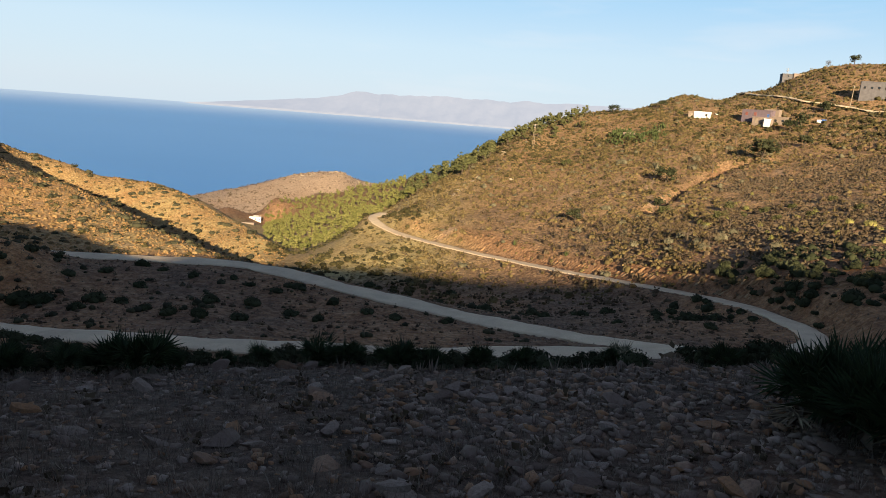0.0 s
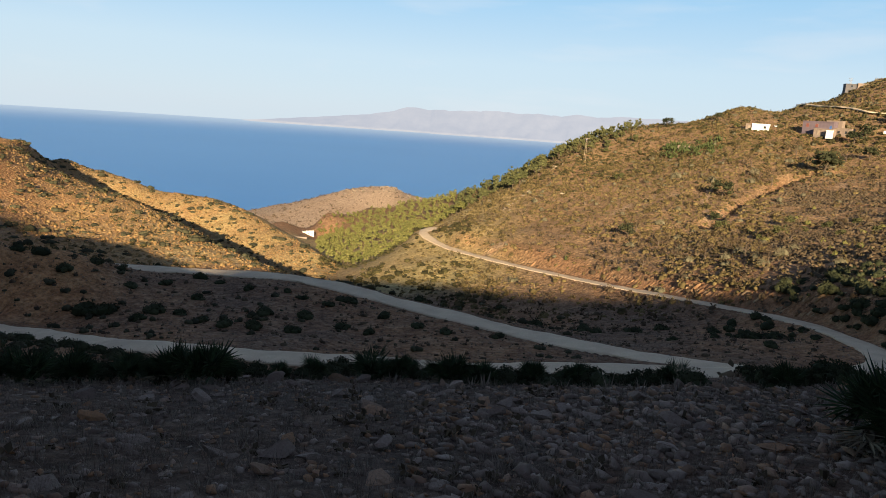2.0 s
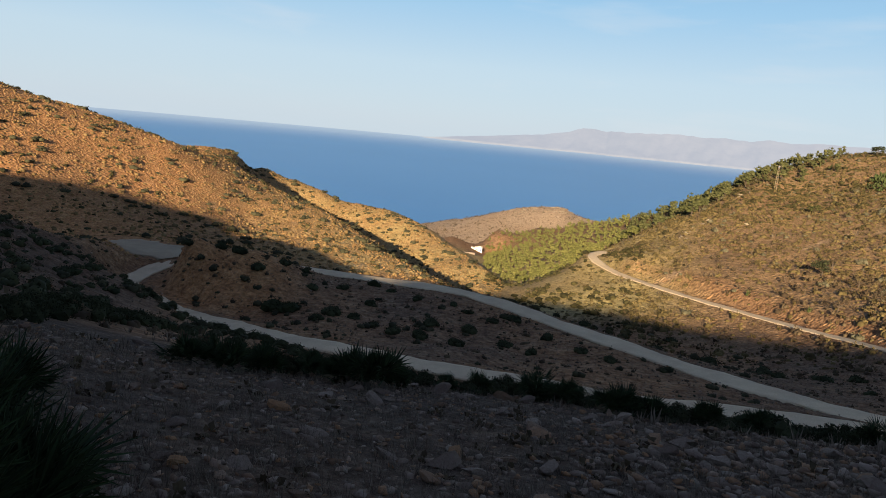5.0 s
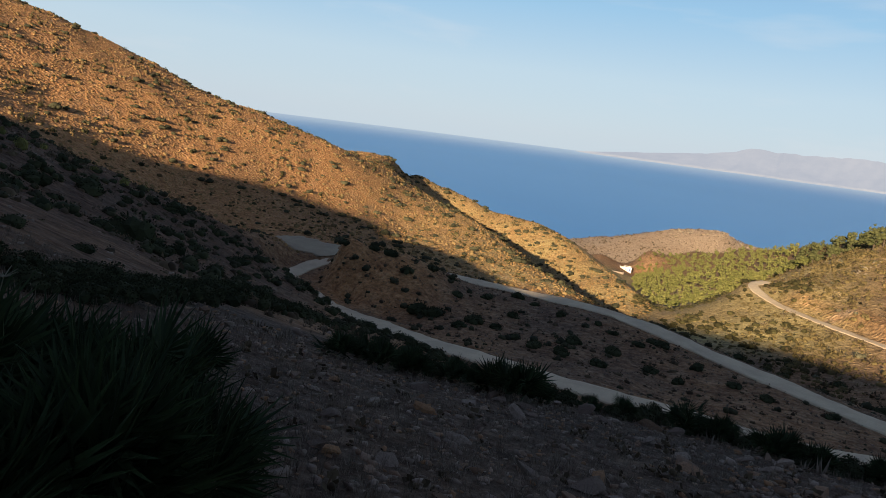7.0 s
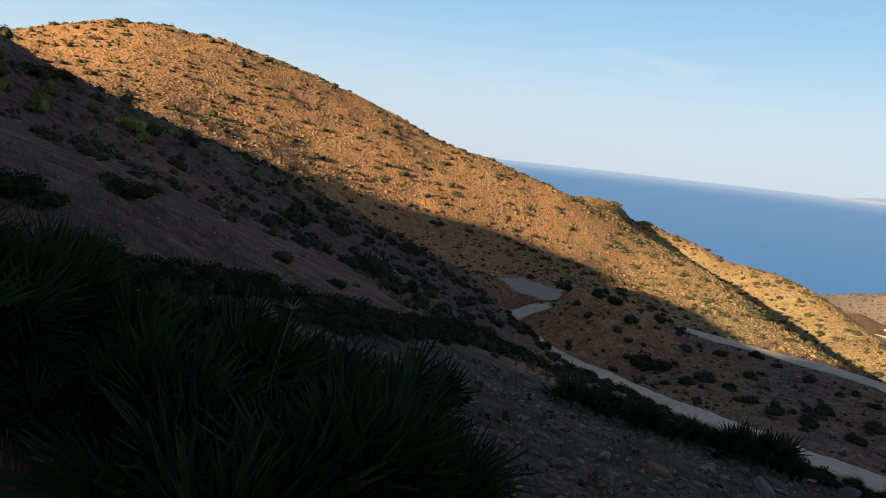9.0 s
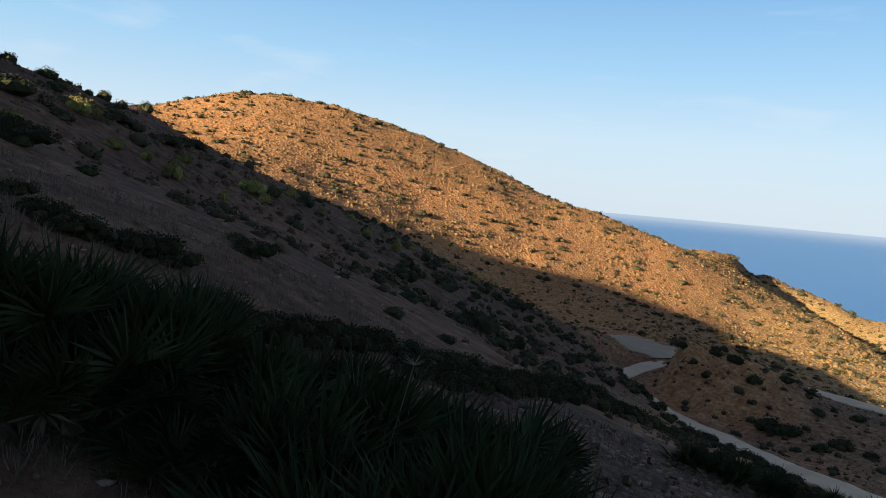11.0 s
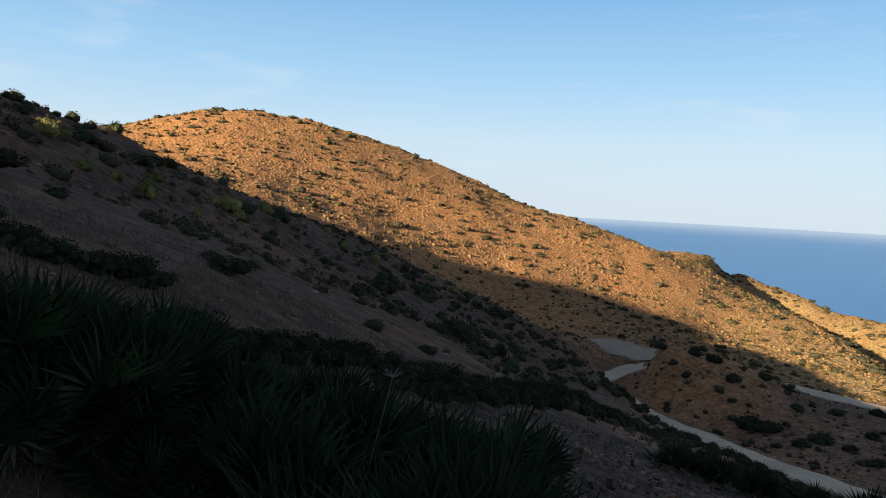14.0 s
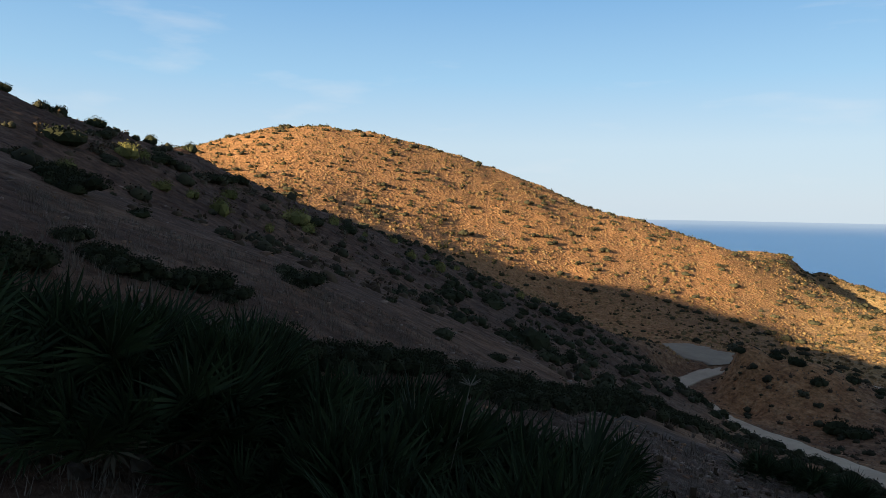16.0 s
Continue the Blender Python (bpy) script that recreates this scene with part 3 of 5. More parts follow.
DRYSCRUB = leaf_material("dry_scrub", (0.052, 0.036, 0.022), (0.135, 0.097, 0.055), True)
SPURGE = leaf_material("spurge_leaves", (0.11, 0.107, 0.035), (0.25, 0.23, 0.078), False)
GREYSCRUB = leaf_material("grey_wormwood", (0.09, 0.075, 0.05), (0.20, 0.17, 0.12), False)
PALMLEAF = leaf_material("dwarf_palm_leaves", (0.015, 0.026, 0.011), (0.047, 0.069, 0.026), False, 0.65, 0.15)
PALMDEAD = leaf_material("dead_palm_leaves", (0.11, 0.085, 0.055), (0.26, 0.21, 0.14), False)
PINELEAF = leaf_material("pine_needles", (0.054, 0.058, 0.025), (0.108, 0.108, 0.044), False)
YOUNGPINE = leaf_material("young_pine_needles", (0.100, 0.102, 0.032), (0.175, 0.168, 0.056), False)
STRAW = leaf_material("dry_grass", (0.10, 0.078, 0.056), (0.29, 0.225, 0.165), True)
TUSSOCK = leaf_material("straw_tussocks", (0.18, 0.106, 0.042), (0.30, 0.187, 0.076), True)
HILLTURF = leaf_material("ochre_turf", (0.24, 0.132, 0.050), (0.50, 0.285, 0.114), True)
BROWNCUSHION = leaf_material("brown_cushions", (0.095, 0.062, 0.028), (0.28, 0.185, 0.078), True)
RIGHTTUSSOCK = leaf_material("brown_tussocks", (0.065, 0.046, 0.018), (0.155, 0.115, 0.044), True)
PEAR = leaf_material("prickly_pear_pads", (0.035, 0.050, 0.018), (0.10, 0.12, 0.042), True)
BARK, _n, _l, _b = material("bark", 0.95, 0.1)
_l.new(ramp(_n, _l, noise_node(_n, _l, 5, 6), [(0.3, (0.05, 0.037, 0.025)), (0.7, (0.14, 0.105, 0.075))]), _b.inputs["Base Color"])
WHITE = plaster("white_plaster", (0.80, 0.79, 0.75), (0.62, 0.58, 0.50))
# mauve of the farmhouse front, darkened further for the shade on that wall
PINK_SHADE = plaster("mauve_shade_plaster", (0.150, 0.113, 0.125), (0.118, 0.090, 0.096))
SANDY = plaster("bare_blockwork", (0.25, 0.19, 0.145), (0.19, 0.145, 0.11))
# grey render, its colour lowered for walls that stand in shade
GREYWALL_SHADE = plaster("grey_shade_render", (0.12, 0.112, 0.112), (0.09, 0.084, 0.083))
REDPAINT = plaster("red_shutter_paint", (0.22, 0.075, 0.06), (0.17, 0.065, 0.05))
BLUEPAINT = plaster("blue_paint", (0.06, 0.14, 0.36), (0.05, 0.09, 0.2))
GLASS, _n, _l, _b = material("window_glass", 0.1, 0.6)
_b.inputs["Base Color"].default_value = (0.02, 0.025, 0.03, 1)
METAL, _n, _l, _b = material("weathered_steel", 0.5, 0.5)
_l.new(ramp(_n, _l, noise_node(_n, _l, 8, 5), [(0.3, (0.16, 0.155, 0.15)), (0.7, (0.3, 0.29, 0.28))]), _b.inputs["Base Color"])
_b.inputs["Metallic"].default_value = 0.6
WOOD, _n, _l, _b = material("pole_wood", 0.85, 0.15)
_l.new(ramp(_n, _l, noise_node(_n, _l, 4, 6), [(0.3, (0.20, 0.15, 0.10)), (0.7, (0.36, 0.29, 0.21))]), _b.inputs["Base Color"])

rng = np.random.default_rng(7)


# ---- shapes ----
def ico(level=1):
    bm = bmesh.new()
    bmesh.ops.create_icosphere(bm, subdivisions=level, radius=1.0)
    v = np.array([tuple(p.co) for p in bm.verts])
    f = [tuple(p.index for p in q.verts) for q in bm.faces]
    bm.free()
    return v, f


def joined(parts):
    """Several (verts, faces) as one."""
    vs, fs, k = [], [], 0
    for v, f in parts:
        vs.append(np.asarray(v, float))
        fs += [tuple(i + k for i in q) for q in f]
        k += len(v)
    return np.vstack(vs), fs


def leaves(count, size, lumps, seed, up=0.35):
    """Small leaf blades over a set of lumps (x, y, z, rx, ry, rz)."""
    g = np.random.default_rng(seed)
    vs, fs = [], []
    w = np.array([l[3] * l[5] for l in lumps])
    pick = g.choice(len(lumps), count, p=w / w.sum())
    for k in range(count):
        c = np.array(lumps[pick[k]])
        d = g.normal(size=3)
        d /= np.linalg.norm(d)
        if d[2] < -0.5:
            d[2] = -d[2]
        p = c[:3] + d * c[3:] * g.uniform(0.72, 1.06)
        out = d * (1, 1, 0.7) + (0, 0, up) + g.normal(size=3) * 0.45
        out /= np.linalg.norm(out)
        side = np.cross(out, g.normal(size=3))
        side /= np.linalg.norm(side)
        s = size * g.uniform(0.6, 1.4)
        b = len(vs)
        vs += [p - side * s * 0.22, p + out * s * 0.45 - side * s * 0.4, p + out * s, p + out * s * 0.5 + side * s * 0.4]
        fs.append((b, b + 1, b + 2, b + 3))
    return np.array(vs), fs


def bush_shape(seed, count=260, size=0.16, lumps=6, flat=0.62, core=(0.42, 0.72)):
    """A low rounded shrub about one metre in radius: knobbly dark lumps under many leaves."""
    g = np.random.default_rng(seed)
    ls, parts = [], []
    v0, f0 = ico(1)
    for k in range(lumps):
        a, d = g.uniform(0, 6.28), g.uniform(0, 0.62) if k else 0
        r = g.uniform(0.34, 0.55) if k else 0.62
        h = r * flat * g.uniform(0.9, 1.25)
        l = (math.cos(a) * d, math.sin(a) * d, h * 0.55, r, r * g.uniform(0.8, 1.1), h)
        ls.append(l)
        parts.append((v0 * np.array(l[3:]) * g.uniform(*core, (len(v0), 1)) + np.array(l[:3]), f0))
    parts.append(leaves(count, size, ls, seed + 50))
    return joined(parts)


def stone_shape(seed, level=2):
    g = np.random.default_rng(seed)
    v, f = ico(level)
    for _ in range(11):
        d = g.normal(size=3)
        d /= np.linalg.norm(d)
        cut = g.uniform(0.2, 0.62)
        h = v @ d
        v = v - np.maximum(h - cut, 0)[:, None] * d * 0.92
    v = v * (1.25 + 0.05 * g.normal(size=(len(v), 1)))
    return v * np.array([1.0, g.uniform(0.55, 0.95), g.uniform(0.28, 0.58)]), f


def limb(p, q, r0, r1, sides=6):
    p, q = np.array(p, float), np.array(q, float)
    d = (q - p) / np.linalg.norm(q - p)
    u = np.cross(d, (0.3, 0.9, 0.2))
    u /= np.linalg.norm(u)
    w = np.cross(d, u)
    ring = lambda c, r: [c + r * (u * math.cos(6.283 * k / sides) + w * math.sin(6.283 * k / sides)) for k in range(sides)]
    return np.array(ring(p, r0) + ring(q, r1)), [(k, (k + 1) % sides, sides + (k + 1) % sides, sides + k) for k in range(sides)] + [tuple(range(sides, 2 * sides))]


def make_mesh(name, shape, mat, smooth_=False):
    me = bpy.data.meshes.new(name)
    me.from_pydata(np.asarray(shape[0]).tolist(), [], shape[1])
    me.materials.append(mat)
    if smooth_:
        me.polygons.foreach_set("use_smooth", [True] * len(me.polygons))
    return me


def part(name, me, parent, label=""):
    ob = new(name, me)
    ob.parent = parent
    if label:
        ob["label"] = label
    return ob


def stand(name, spot, z=None, turn=0.0, scale=1.0):
    """An empty for a thing at a bearing and distance, on the ground."""
    x, y = plan(*spot)
    ob = new(name)
    ob.matrix_world = Matrix.LocRotScale((x, y, float(ground(x, y)[0]) if z is None else z), Euler((0, 0, turn)), (scale,) * 3)
    return ob


def triangles(faces):
    return np.array([(f[0], f[k], f[k + 1]) for f in faces for k in range(1, len(f) - 1)])


def triangle_mesh(name, verts, tris, mat):
    me = bpy.data.meshes.new(name)
    me.vertices.add(len(verts))
    me.vertices.foreach_set("co", verts.astype(np.float32).ravel())
    me.loops.add(tris.size)
    me.loops.foreach_set("vertex_index", tris.astype(np.int32).ravel())
    me.polygons.add(len(tris))
    me.polygons.foreach_set("loop_start", np.arange(0, tris.size, 3, dtype=np.int32))
    me.update(calc_edges=True)
    me.materials.append(mat)
    return me


def strew(name, shapes, xs, ys, sizes, mat, label, category, sink=0.05, squash=(0.8, 1.2), stretch=1.0):
    """Many small things that nobody would count, as one mesh."""
    zs, n = ground(xs, ys), len(xs)
    turn, tall = rng.uniform(0, 6.28, n), rng.uniform(*squash, n)
    which = rng.integers(0, len(shapes), n)
    vs, fs, k = [], [], 0
    for q, (v, f) in enumerate(shapes):
        m = np.where(which == q)[0]
        v = np.asarray(v, float)
        c, d = np.cos(turn[m])[:, None], np.sin(turn[m])[:, None]
        w = v[None] * sizes[m][:, None, None]
        x, y = w[:, :, 0] * c - w[:, :, 1] * d, w[:, :, 0] * d + w[:, :, 1] * c
        vs.append(np.stack([x * stretch + xs[m][:, None], y * stretch + ys[m][:, None], w[:, :, 2] * tall[m][:, None] + (zs[m] - sink * sizes[m])[:, None]], -1).reshape(-1, 3))
        fs.append((triangles(f)[None] + (k + np.arange(len(m)) * len(v))[:, None, None]).reshape(-1, 3))
        k += len(m) * len(v)
    ob = new(name, triangle_mesh(name, np.vstack(vs), np.vstack(fs), mat))
    return tagged(ob, label, category, kind="stuff")


def off_road(x, y, gap=1.0):
    d = np.full(len(x), 99.0)
    for i in range(0, len(x), 5000):
        d[i:i + 5000] = (np.hypot(x[i:i + 5000, None] - _RP[None, :, 0], y[i:i + 5000, None] - _RP[None, :, 1]) - _RP[None, :, 3]).min(1)
    return d > gap


def sown(count, a0, a1, r0, r1, power=2.0, gap=1.0):
    """Random spots in a sector, even over the ground for power 2, off the roads."""
    a = rng.uniform(a0, a1, count)
    r = (rng.uniform(0, 1, count) * (r1 ** power - r0 ** power) + r0 ** power) ** (1 / power)
    x, y = plan(a, r)
    ok = off_road(x, y, gap)
    return x[ok], y[ok], a[ok], r[ok]


# ---- dwarf palms ----
def fan_shape(seed, rays=17, stem=0.32, length=0.42):
    g = np.random.default_rng(seed)
    vs, fs = [], []
    w = 0.007
    vs += [(-w, 0, 0), (w, 0, 0), (0, 0, w * 1.6), (-w * .7, stem, 0.02), (w * .7, stem, 0.02), (0, stem, 0.02 + w)]
    fs += [(0, 3, 5, 2), (2, 5, 4, 1), (1, 4, 3, 0)]
    for k in range(rays):
        a = (k / (rays - 1) - 0.5) * 3.5 + g.normal() * 0.03
        L = length * (1 - 0.22 * abs(a) / 1.75) * g.uniform(0.85, 1.08)
        d = np.array([math.sin(a), math.cos(a), 0.10 * math.cos(2 * a)])
        s = np.array([math.cos(a), -math.sin(a), 0])
        o = np.array([0, stem, 0.02])
        ww = 0.017
        b = len(vs)
        droop = g.uniform(-0.10, 0.02)
        vs += [o + d * 0.03, o + d * L * 0.42 + s * ww + (0, 0, .006), o + d * L * 0.42 + (0, 0, -0.008), o + d * L * 0.42 - s * ww + (0, 0, .006), o + d * L + (0, 0, droop * L)]
        vs = [tuple(p) for p in vs]
        fs += [(b, b + 2, b + 1), (b, b + 3, b + 2), (b + 1, b + 2, b + 4), (b + 2, b + 3, b + 4)]
    return np.array(vs), fs


FANS = [make_mesh("frond", fan_shape(s, 15 + s % 4, 0.26 + 0.05 * (s % 3)), PALMLEAF) for s in range(5)]
DEADFANS = [make_mesh("dead_frond", fan_shape(s + 20, 11, 0.22, 0.34), PALMDEAD) for s in range(2)]
STUB = make_mesh("stem_base", (stone_shape(77, 1)[0] * (0.16, 0.16, 0.25) + (0, 0, 0.08), stone_shape(77, 1)[1]), BARK)


def dwarf_palm(spot, size, fronds, seed, label):
    g = np.random.default_rng(seed)
    palm = stand("dwarf_palm", spot, turn=g.uniform(0, 6.28))
    heads = [(0, 0)] + [(g.uniform(-0.42, 0.42), g.uniform(-0.42, 0.42)) for _ in range(max(1, fronds // 22))]
    for hx, hy in heads:
        p = part("stem_base", STUB, palm)
        p.location = (hx * size, hy * size, 0)
        p.scale = (size,) * 3
    for k in range(fronds):
        hx, hy = heads[k % len(heads)]
        dead = g.random() < 0.10
        az = g.uniform(0, 6.28)
        tilt = g.uniform(0.25, 1.45) if not dead else g.uniform(-0.25, 0.25)
        p = part("dead_frond" if dead else "frond", (DEADFANS if dead else FANS)[g.integers(0, 2 if dead else 5)], palm)
        q = Euler((0, 0, az)).to_matrix() @ Euler((tilt, g.uniform(-0.5, 0.5), 0)).to_matrix()
        s = size * g.uniform(0.75, 1.15)
        p.matrix_local = Matrix.LocRotScale((hx * size, hy * size, 0.12 * size), q.to_quaternion(), (s,) * 3)
    return tagged(palm, label, "dwarf palm", "dwarf palms on the slope")


NEARPALM = "dense dark green dwarf palm with spiky fan leaves in shade"
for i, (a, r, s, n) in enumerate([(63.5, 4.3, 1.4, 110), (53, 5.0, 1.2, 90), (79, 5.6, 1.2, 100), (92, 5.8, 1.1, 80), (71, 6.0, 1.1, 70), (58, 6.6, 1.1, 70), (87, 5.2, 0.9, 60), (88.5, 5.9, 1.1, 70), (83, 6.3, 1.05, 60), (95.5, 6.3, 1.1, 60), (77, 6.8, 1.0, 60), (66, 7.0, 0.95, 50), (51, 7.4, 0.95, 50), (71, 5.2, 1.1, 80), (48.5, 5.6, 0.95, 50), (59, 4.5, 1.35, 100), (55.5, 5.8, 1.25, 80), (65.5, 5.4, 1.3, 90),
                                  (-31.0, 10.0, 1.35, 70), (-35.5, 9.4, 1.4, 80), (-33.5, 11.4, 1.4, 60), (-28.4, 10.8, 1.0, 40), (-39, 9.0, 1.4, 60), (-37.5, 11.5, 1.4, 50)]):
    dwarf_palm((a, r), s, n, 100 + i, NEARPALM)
BROWPALM = "small dwarf palm clump along the brow above the track"
for i, (a, r, s, n) in enumerate([(23.6, 13.5, 1.35, 44), (26.2, 14.2, 0.9, 26), (31.5, 14.2, 0.95, 26), (34.5, 13.6, 1.0, 28), (37.6, 13.8, 0.9, 24), (9.6, 15.0, 1.05, 30), (7.4, 15.2, 0.85, 22), (2.6, 14.6, 1.0, 28), (0.6, 14.9, 0.9, 22), (-4.0, 15.2, 0.85, 22),
                                  (-7.5, 15.4, 0.8, 20), (-14.6, 15.6, 0.8, 20), (-22.5, 14.6, 0.8, 20), (14.0, 15.2, 0.75, 20), (17.0, 15.0, 0.65, 16), (28.5, 14.6, 0.8, 22), (21.0, 14.4, 0.8, 22)]):
    dwarf_palm((a, r), s * 0.82, n + 8, 200 + i, BROWPALM)

# ---- shrubs ----
BUSHES = [bush_shape(s, 420, 0.085, 8 + s % 3, 0.78, (0.74, 0.98)) for s in range(6)]
def dense_bush(seed):
    g = np.random.default_rng(seed)
    ls = [(0, 0, 0.3, 0.6, 0.6, 0.45)] + [(math.cos(k * 0.7) * g.uniform(0.3, 0.68), math.sin(k * 0.7) * g.uniform(0.3, 0.68), g.uniform(0.15, 0.42), *(g.uniform(0.22, 0.36, 2)), g.uniform(0.2, 0.34)) for k in range(9)]
    v0, f0 = ico(1)
    core = [(v0 * np.array(l[3:]) * g.uniform(0.62, 0.9, (len(v0), 1)) + np.array(l[:3]), f0) for l in ls]
    return joined(core + [leaves(2100, 0.055, ls, seed + 3, 0.8)])


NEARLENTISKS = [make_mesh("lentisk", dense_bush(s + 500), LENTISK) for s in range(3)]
LENTISKS = [make_mesh("lentisk", b, LENTISK) for b in BUSHES]
SPURGES = [make_mesh("spurge", bush_shape(s + 30, 360, 0.09, 8, 0.9, (0.6, 0.86)), SPURGE) for s in range(3)]
GREYS = [make_mesh("wormwood", bush_shape(s + 40, 220, 0.16, 5, 0.7), GREYSCRUB) for s in range(2)]


BROOMS = [make_mesh("broom", bush_shape(s + 45, 420, 0.08, 8, 0.95, (0.55, 0.85)), GREYBUSH) for s in range(3)]
TWIGS = make_mesh("stem", limb((0, 0, -0.2), (0.06, -0.04, 0.36), 0.07, 0.03, 6), BARK)


def shrub(name, meshes, spot, size, label, category, group, tall=1.0):
    x, y = plan(*spot)
    if meshes is LENTISKS and spot[1] < 34 * min(size, 1.0):
        meshes = NEARLENTISKS
    ob = new(name)
    ob.matrix_world = Matrix.LocRotScale((x, y, float(ground(x, y)[0]) - 0.08 * size), Euler((0, 0, rng.uniform(0, 6.28))), (size, size * rng.uniform(0.8, 1.1), size * tall * rng.uniform(0.85, 1.15)))
    part("foliage", meshes[int(rng.integers(0, len(meshes)))], ob)
    part("stem", TWIGS, ob)
    return tagged(ob, label, category, group)


CRESTROW = [(94.0, 51.5, 0.8), (91.4, 51.5, 0.7), (90.6, 51.5, 0.9), (88.2, 53.5, 0.9), (85.6, 56.5, 0.5), (84.6, 58.3, 0.8), (81.8, 62, 0.9), (80.6, 64, 0.6)]
LEN = "rounded dark green lentisk shrub on dry stony ground"
SPU = "yellow-green spurge shrub catching the low sun"
GRY = "pale grey dry wormwood shrub on the slope"
for a, r, s in [(89.9, 32.5, 0.55), (83.8, 40.2, 0.75), (81.6, 41.7, 0.55), (78.9, 48.7, 0.75), (79.4, 41.1, 0.9), (73.8, 52.3, 1.4), (72.9, 51.0, 1.1), (76.0, 43.8, 0.55), (64.6, 65.1, 0.95), (62.1, 65.6, 1.1), (70.9, 60.0, 1.1), (86.2, 43.5, 0.85), (55.7, 82.0, 1.0), (54.4, 86.0, 0.8),
                (66.0, 70.0, 0.7), (61.0, 76.0, 0.7), (84.9, 46.0, 0.7), (63.4, 70.0, 0.7), (57.6, 80.0, 0.8), (68.4, 64.0, 0.6)]:
    shrub("spurge", SPURGES, (a, r), s * 0.95, SPU, "shrub", "spurge shrubs", 1.2)
for a, r, s in [(88.1, 41.4, 0.75), (80.8, 50.4, 0.7), (77.3, 54.9, 0.75), (85.0, 44.1, 0.5), (59.6, 80.0, 0.9), (76.2, 56.0, 0.6), (87.0, 44.0, 0.6), (60.6, 72.0, 0.6), (70.0, 57.0, 0.5), (58.3, 78.0, 0.7)]:
    shrub("wormwood", GREYS, (a, r), s, GRY, "shrub", "wormwood shrubs")
for a, r, s in [(89.0, 17.9, 0.8), (90.4, 19.0, 0.7), (84.9, 17.6, 0.42), (90.5, 40.8, 1.5), (87.7, 48.0, 0.9), (83.7, 48.7, 1.25), (80.7, 51.2, 1.3), (79.3, 55.0, 1.2), (78.2, 58.0, 1.1), (78.9, 24.5, 0.4), (73.2, 14.2, 0.62), (74.5, 15.0, 0.4), (69.7, 59.4, 1.2), (72.4, 55.0, 1.0), (67.2, 79.0, 0.8), (65.6, 78.8, 1.1), (66.4, 78.5, 0.7), (63.2, 42.6, 1.2), (61.5, 53.4, 1.5), (60.2, 50.0, 0.7), (58.0, 61.9, 1.9),
                (61.9, 17.2, 0.4), (54.8, 48.3, 2.1), (53.0, 44.0, 1.3), (57.0, 44.0, 1.2), (51.6, 52.0, 1.2), (48.6, 50.0, 1.3), (50.2, 60.0, 1.2), (46.8, 55.0, 1.3), (45.0, 60.0, 1.4), (59.4, 68.0, 1.1), (56.0, 50.0, 1.2), (53.6, 50.0, 1.0), (52.1, 81.1, 2.0), (50.9, 78.0, 1.1), (57.5, 18.5, 0.42), (50.4, 47.7, 0.8), (48.0, 32.7, 0.9), (49.2, 30.0, 0.7), (45.4, 36.4, 1.1), (46.7, 35.0, 0.9), (40.3, 71.4, 1.1), (42.8, 80.0, 1.0), (47.2, 70.0, 1.5), (55.4, 70.0, 0.9), (52.8, 64.0, 0.9), (82.0, 30.0, 0.35), (70.4, 30.0, 0.4), (66.2, 24.0, 0.35),
                (88.8, 10.6, 0.34), (85.6, 9.7, 0.5), (84.0, 9.8, 0.42), (87.0, 9.9, 0.4), (80.0, 10.3, 0.55), (81.5, 10.0, 0.42), (78.2, 10.2, 0.4), (91.4, 8.6, 0.5), (68.8, 9.3, 0.62), (66.6, 9.8, 0.55), (63.7, 11.3, 0.55), (61.4, 11.6, 0.5), (58.4, 12.1, 0.62), (56.4, 12.8, 0.6), (54.1, 14.2, 0.66), (52.2, 15.6, 0.7), (50.6, 17.5, 0.72), (49.2, 19.5, 0.75), (47.9, 22.0, 0.85), (46.6, 24.5, 0.9), (45.4, 27.5, 1.0), (44.2, 30.0, 1.0), (43.2, 33.5, 1.1), (42.2, 37.0, 1.15), (41.2, 41.0, 1.2), (40.2, 45.0, 1.2),
                (37.8, 60, 1.2), (34.6, 57, 1.2), (30.1, 57, 1.1), (32.5, 55, 1.2), (28, 53, 1.0), (25.5, 50, 1.2), (22.9, 48, 1.5), (20.5, 47, 1.0), (39.2, 68, 1.1), (36, 63, 1.0), (41.5, 80, 1.0), (42.5, 86, 1.0), (38.8, 52, 1.1), (36.8, 54, 1.0), (42.4, 89.5, 1.0), (41.8, 87.5, 1.1), (41.0, 85, 1.1), (40.4, 82.5, 1.15), (39.8, 80, 1.1), (39.2, 77.5, 0.9)]:
    shrub("lentisk", LENTISKS, (a, r), s, LEN, "shrub", "lentisk shrubs", 0.8)
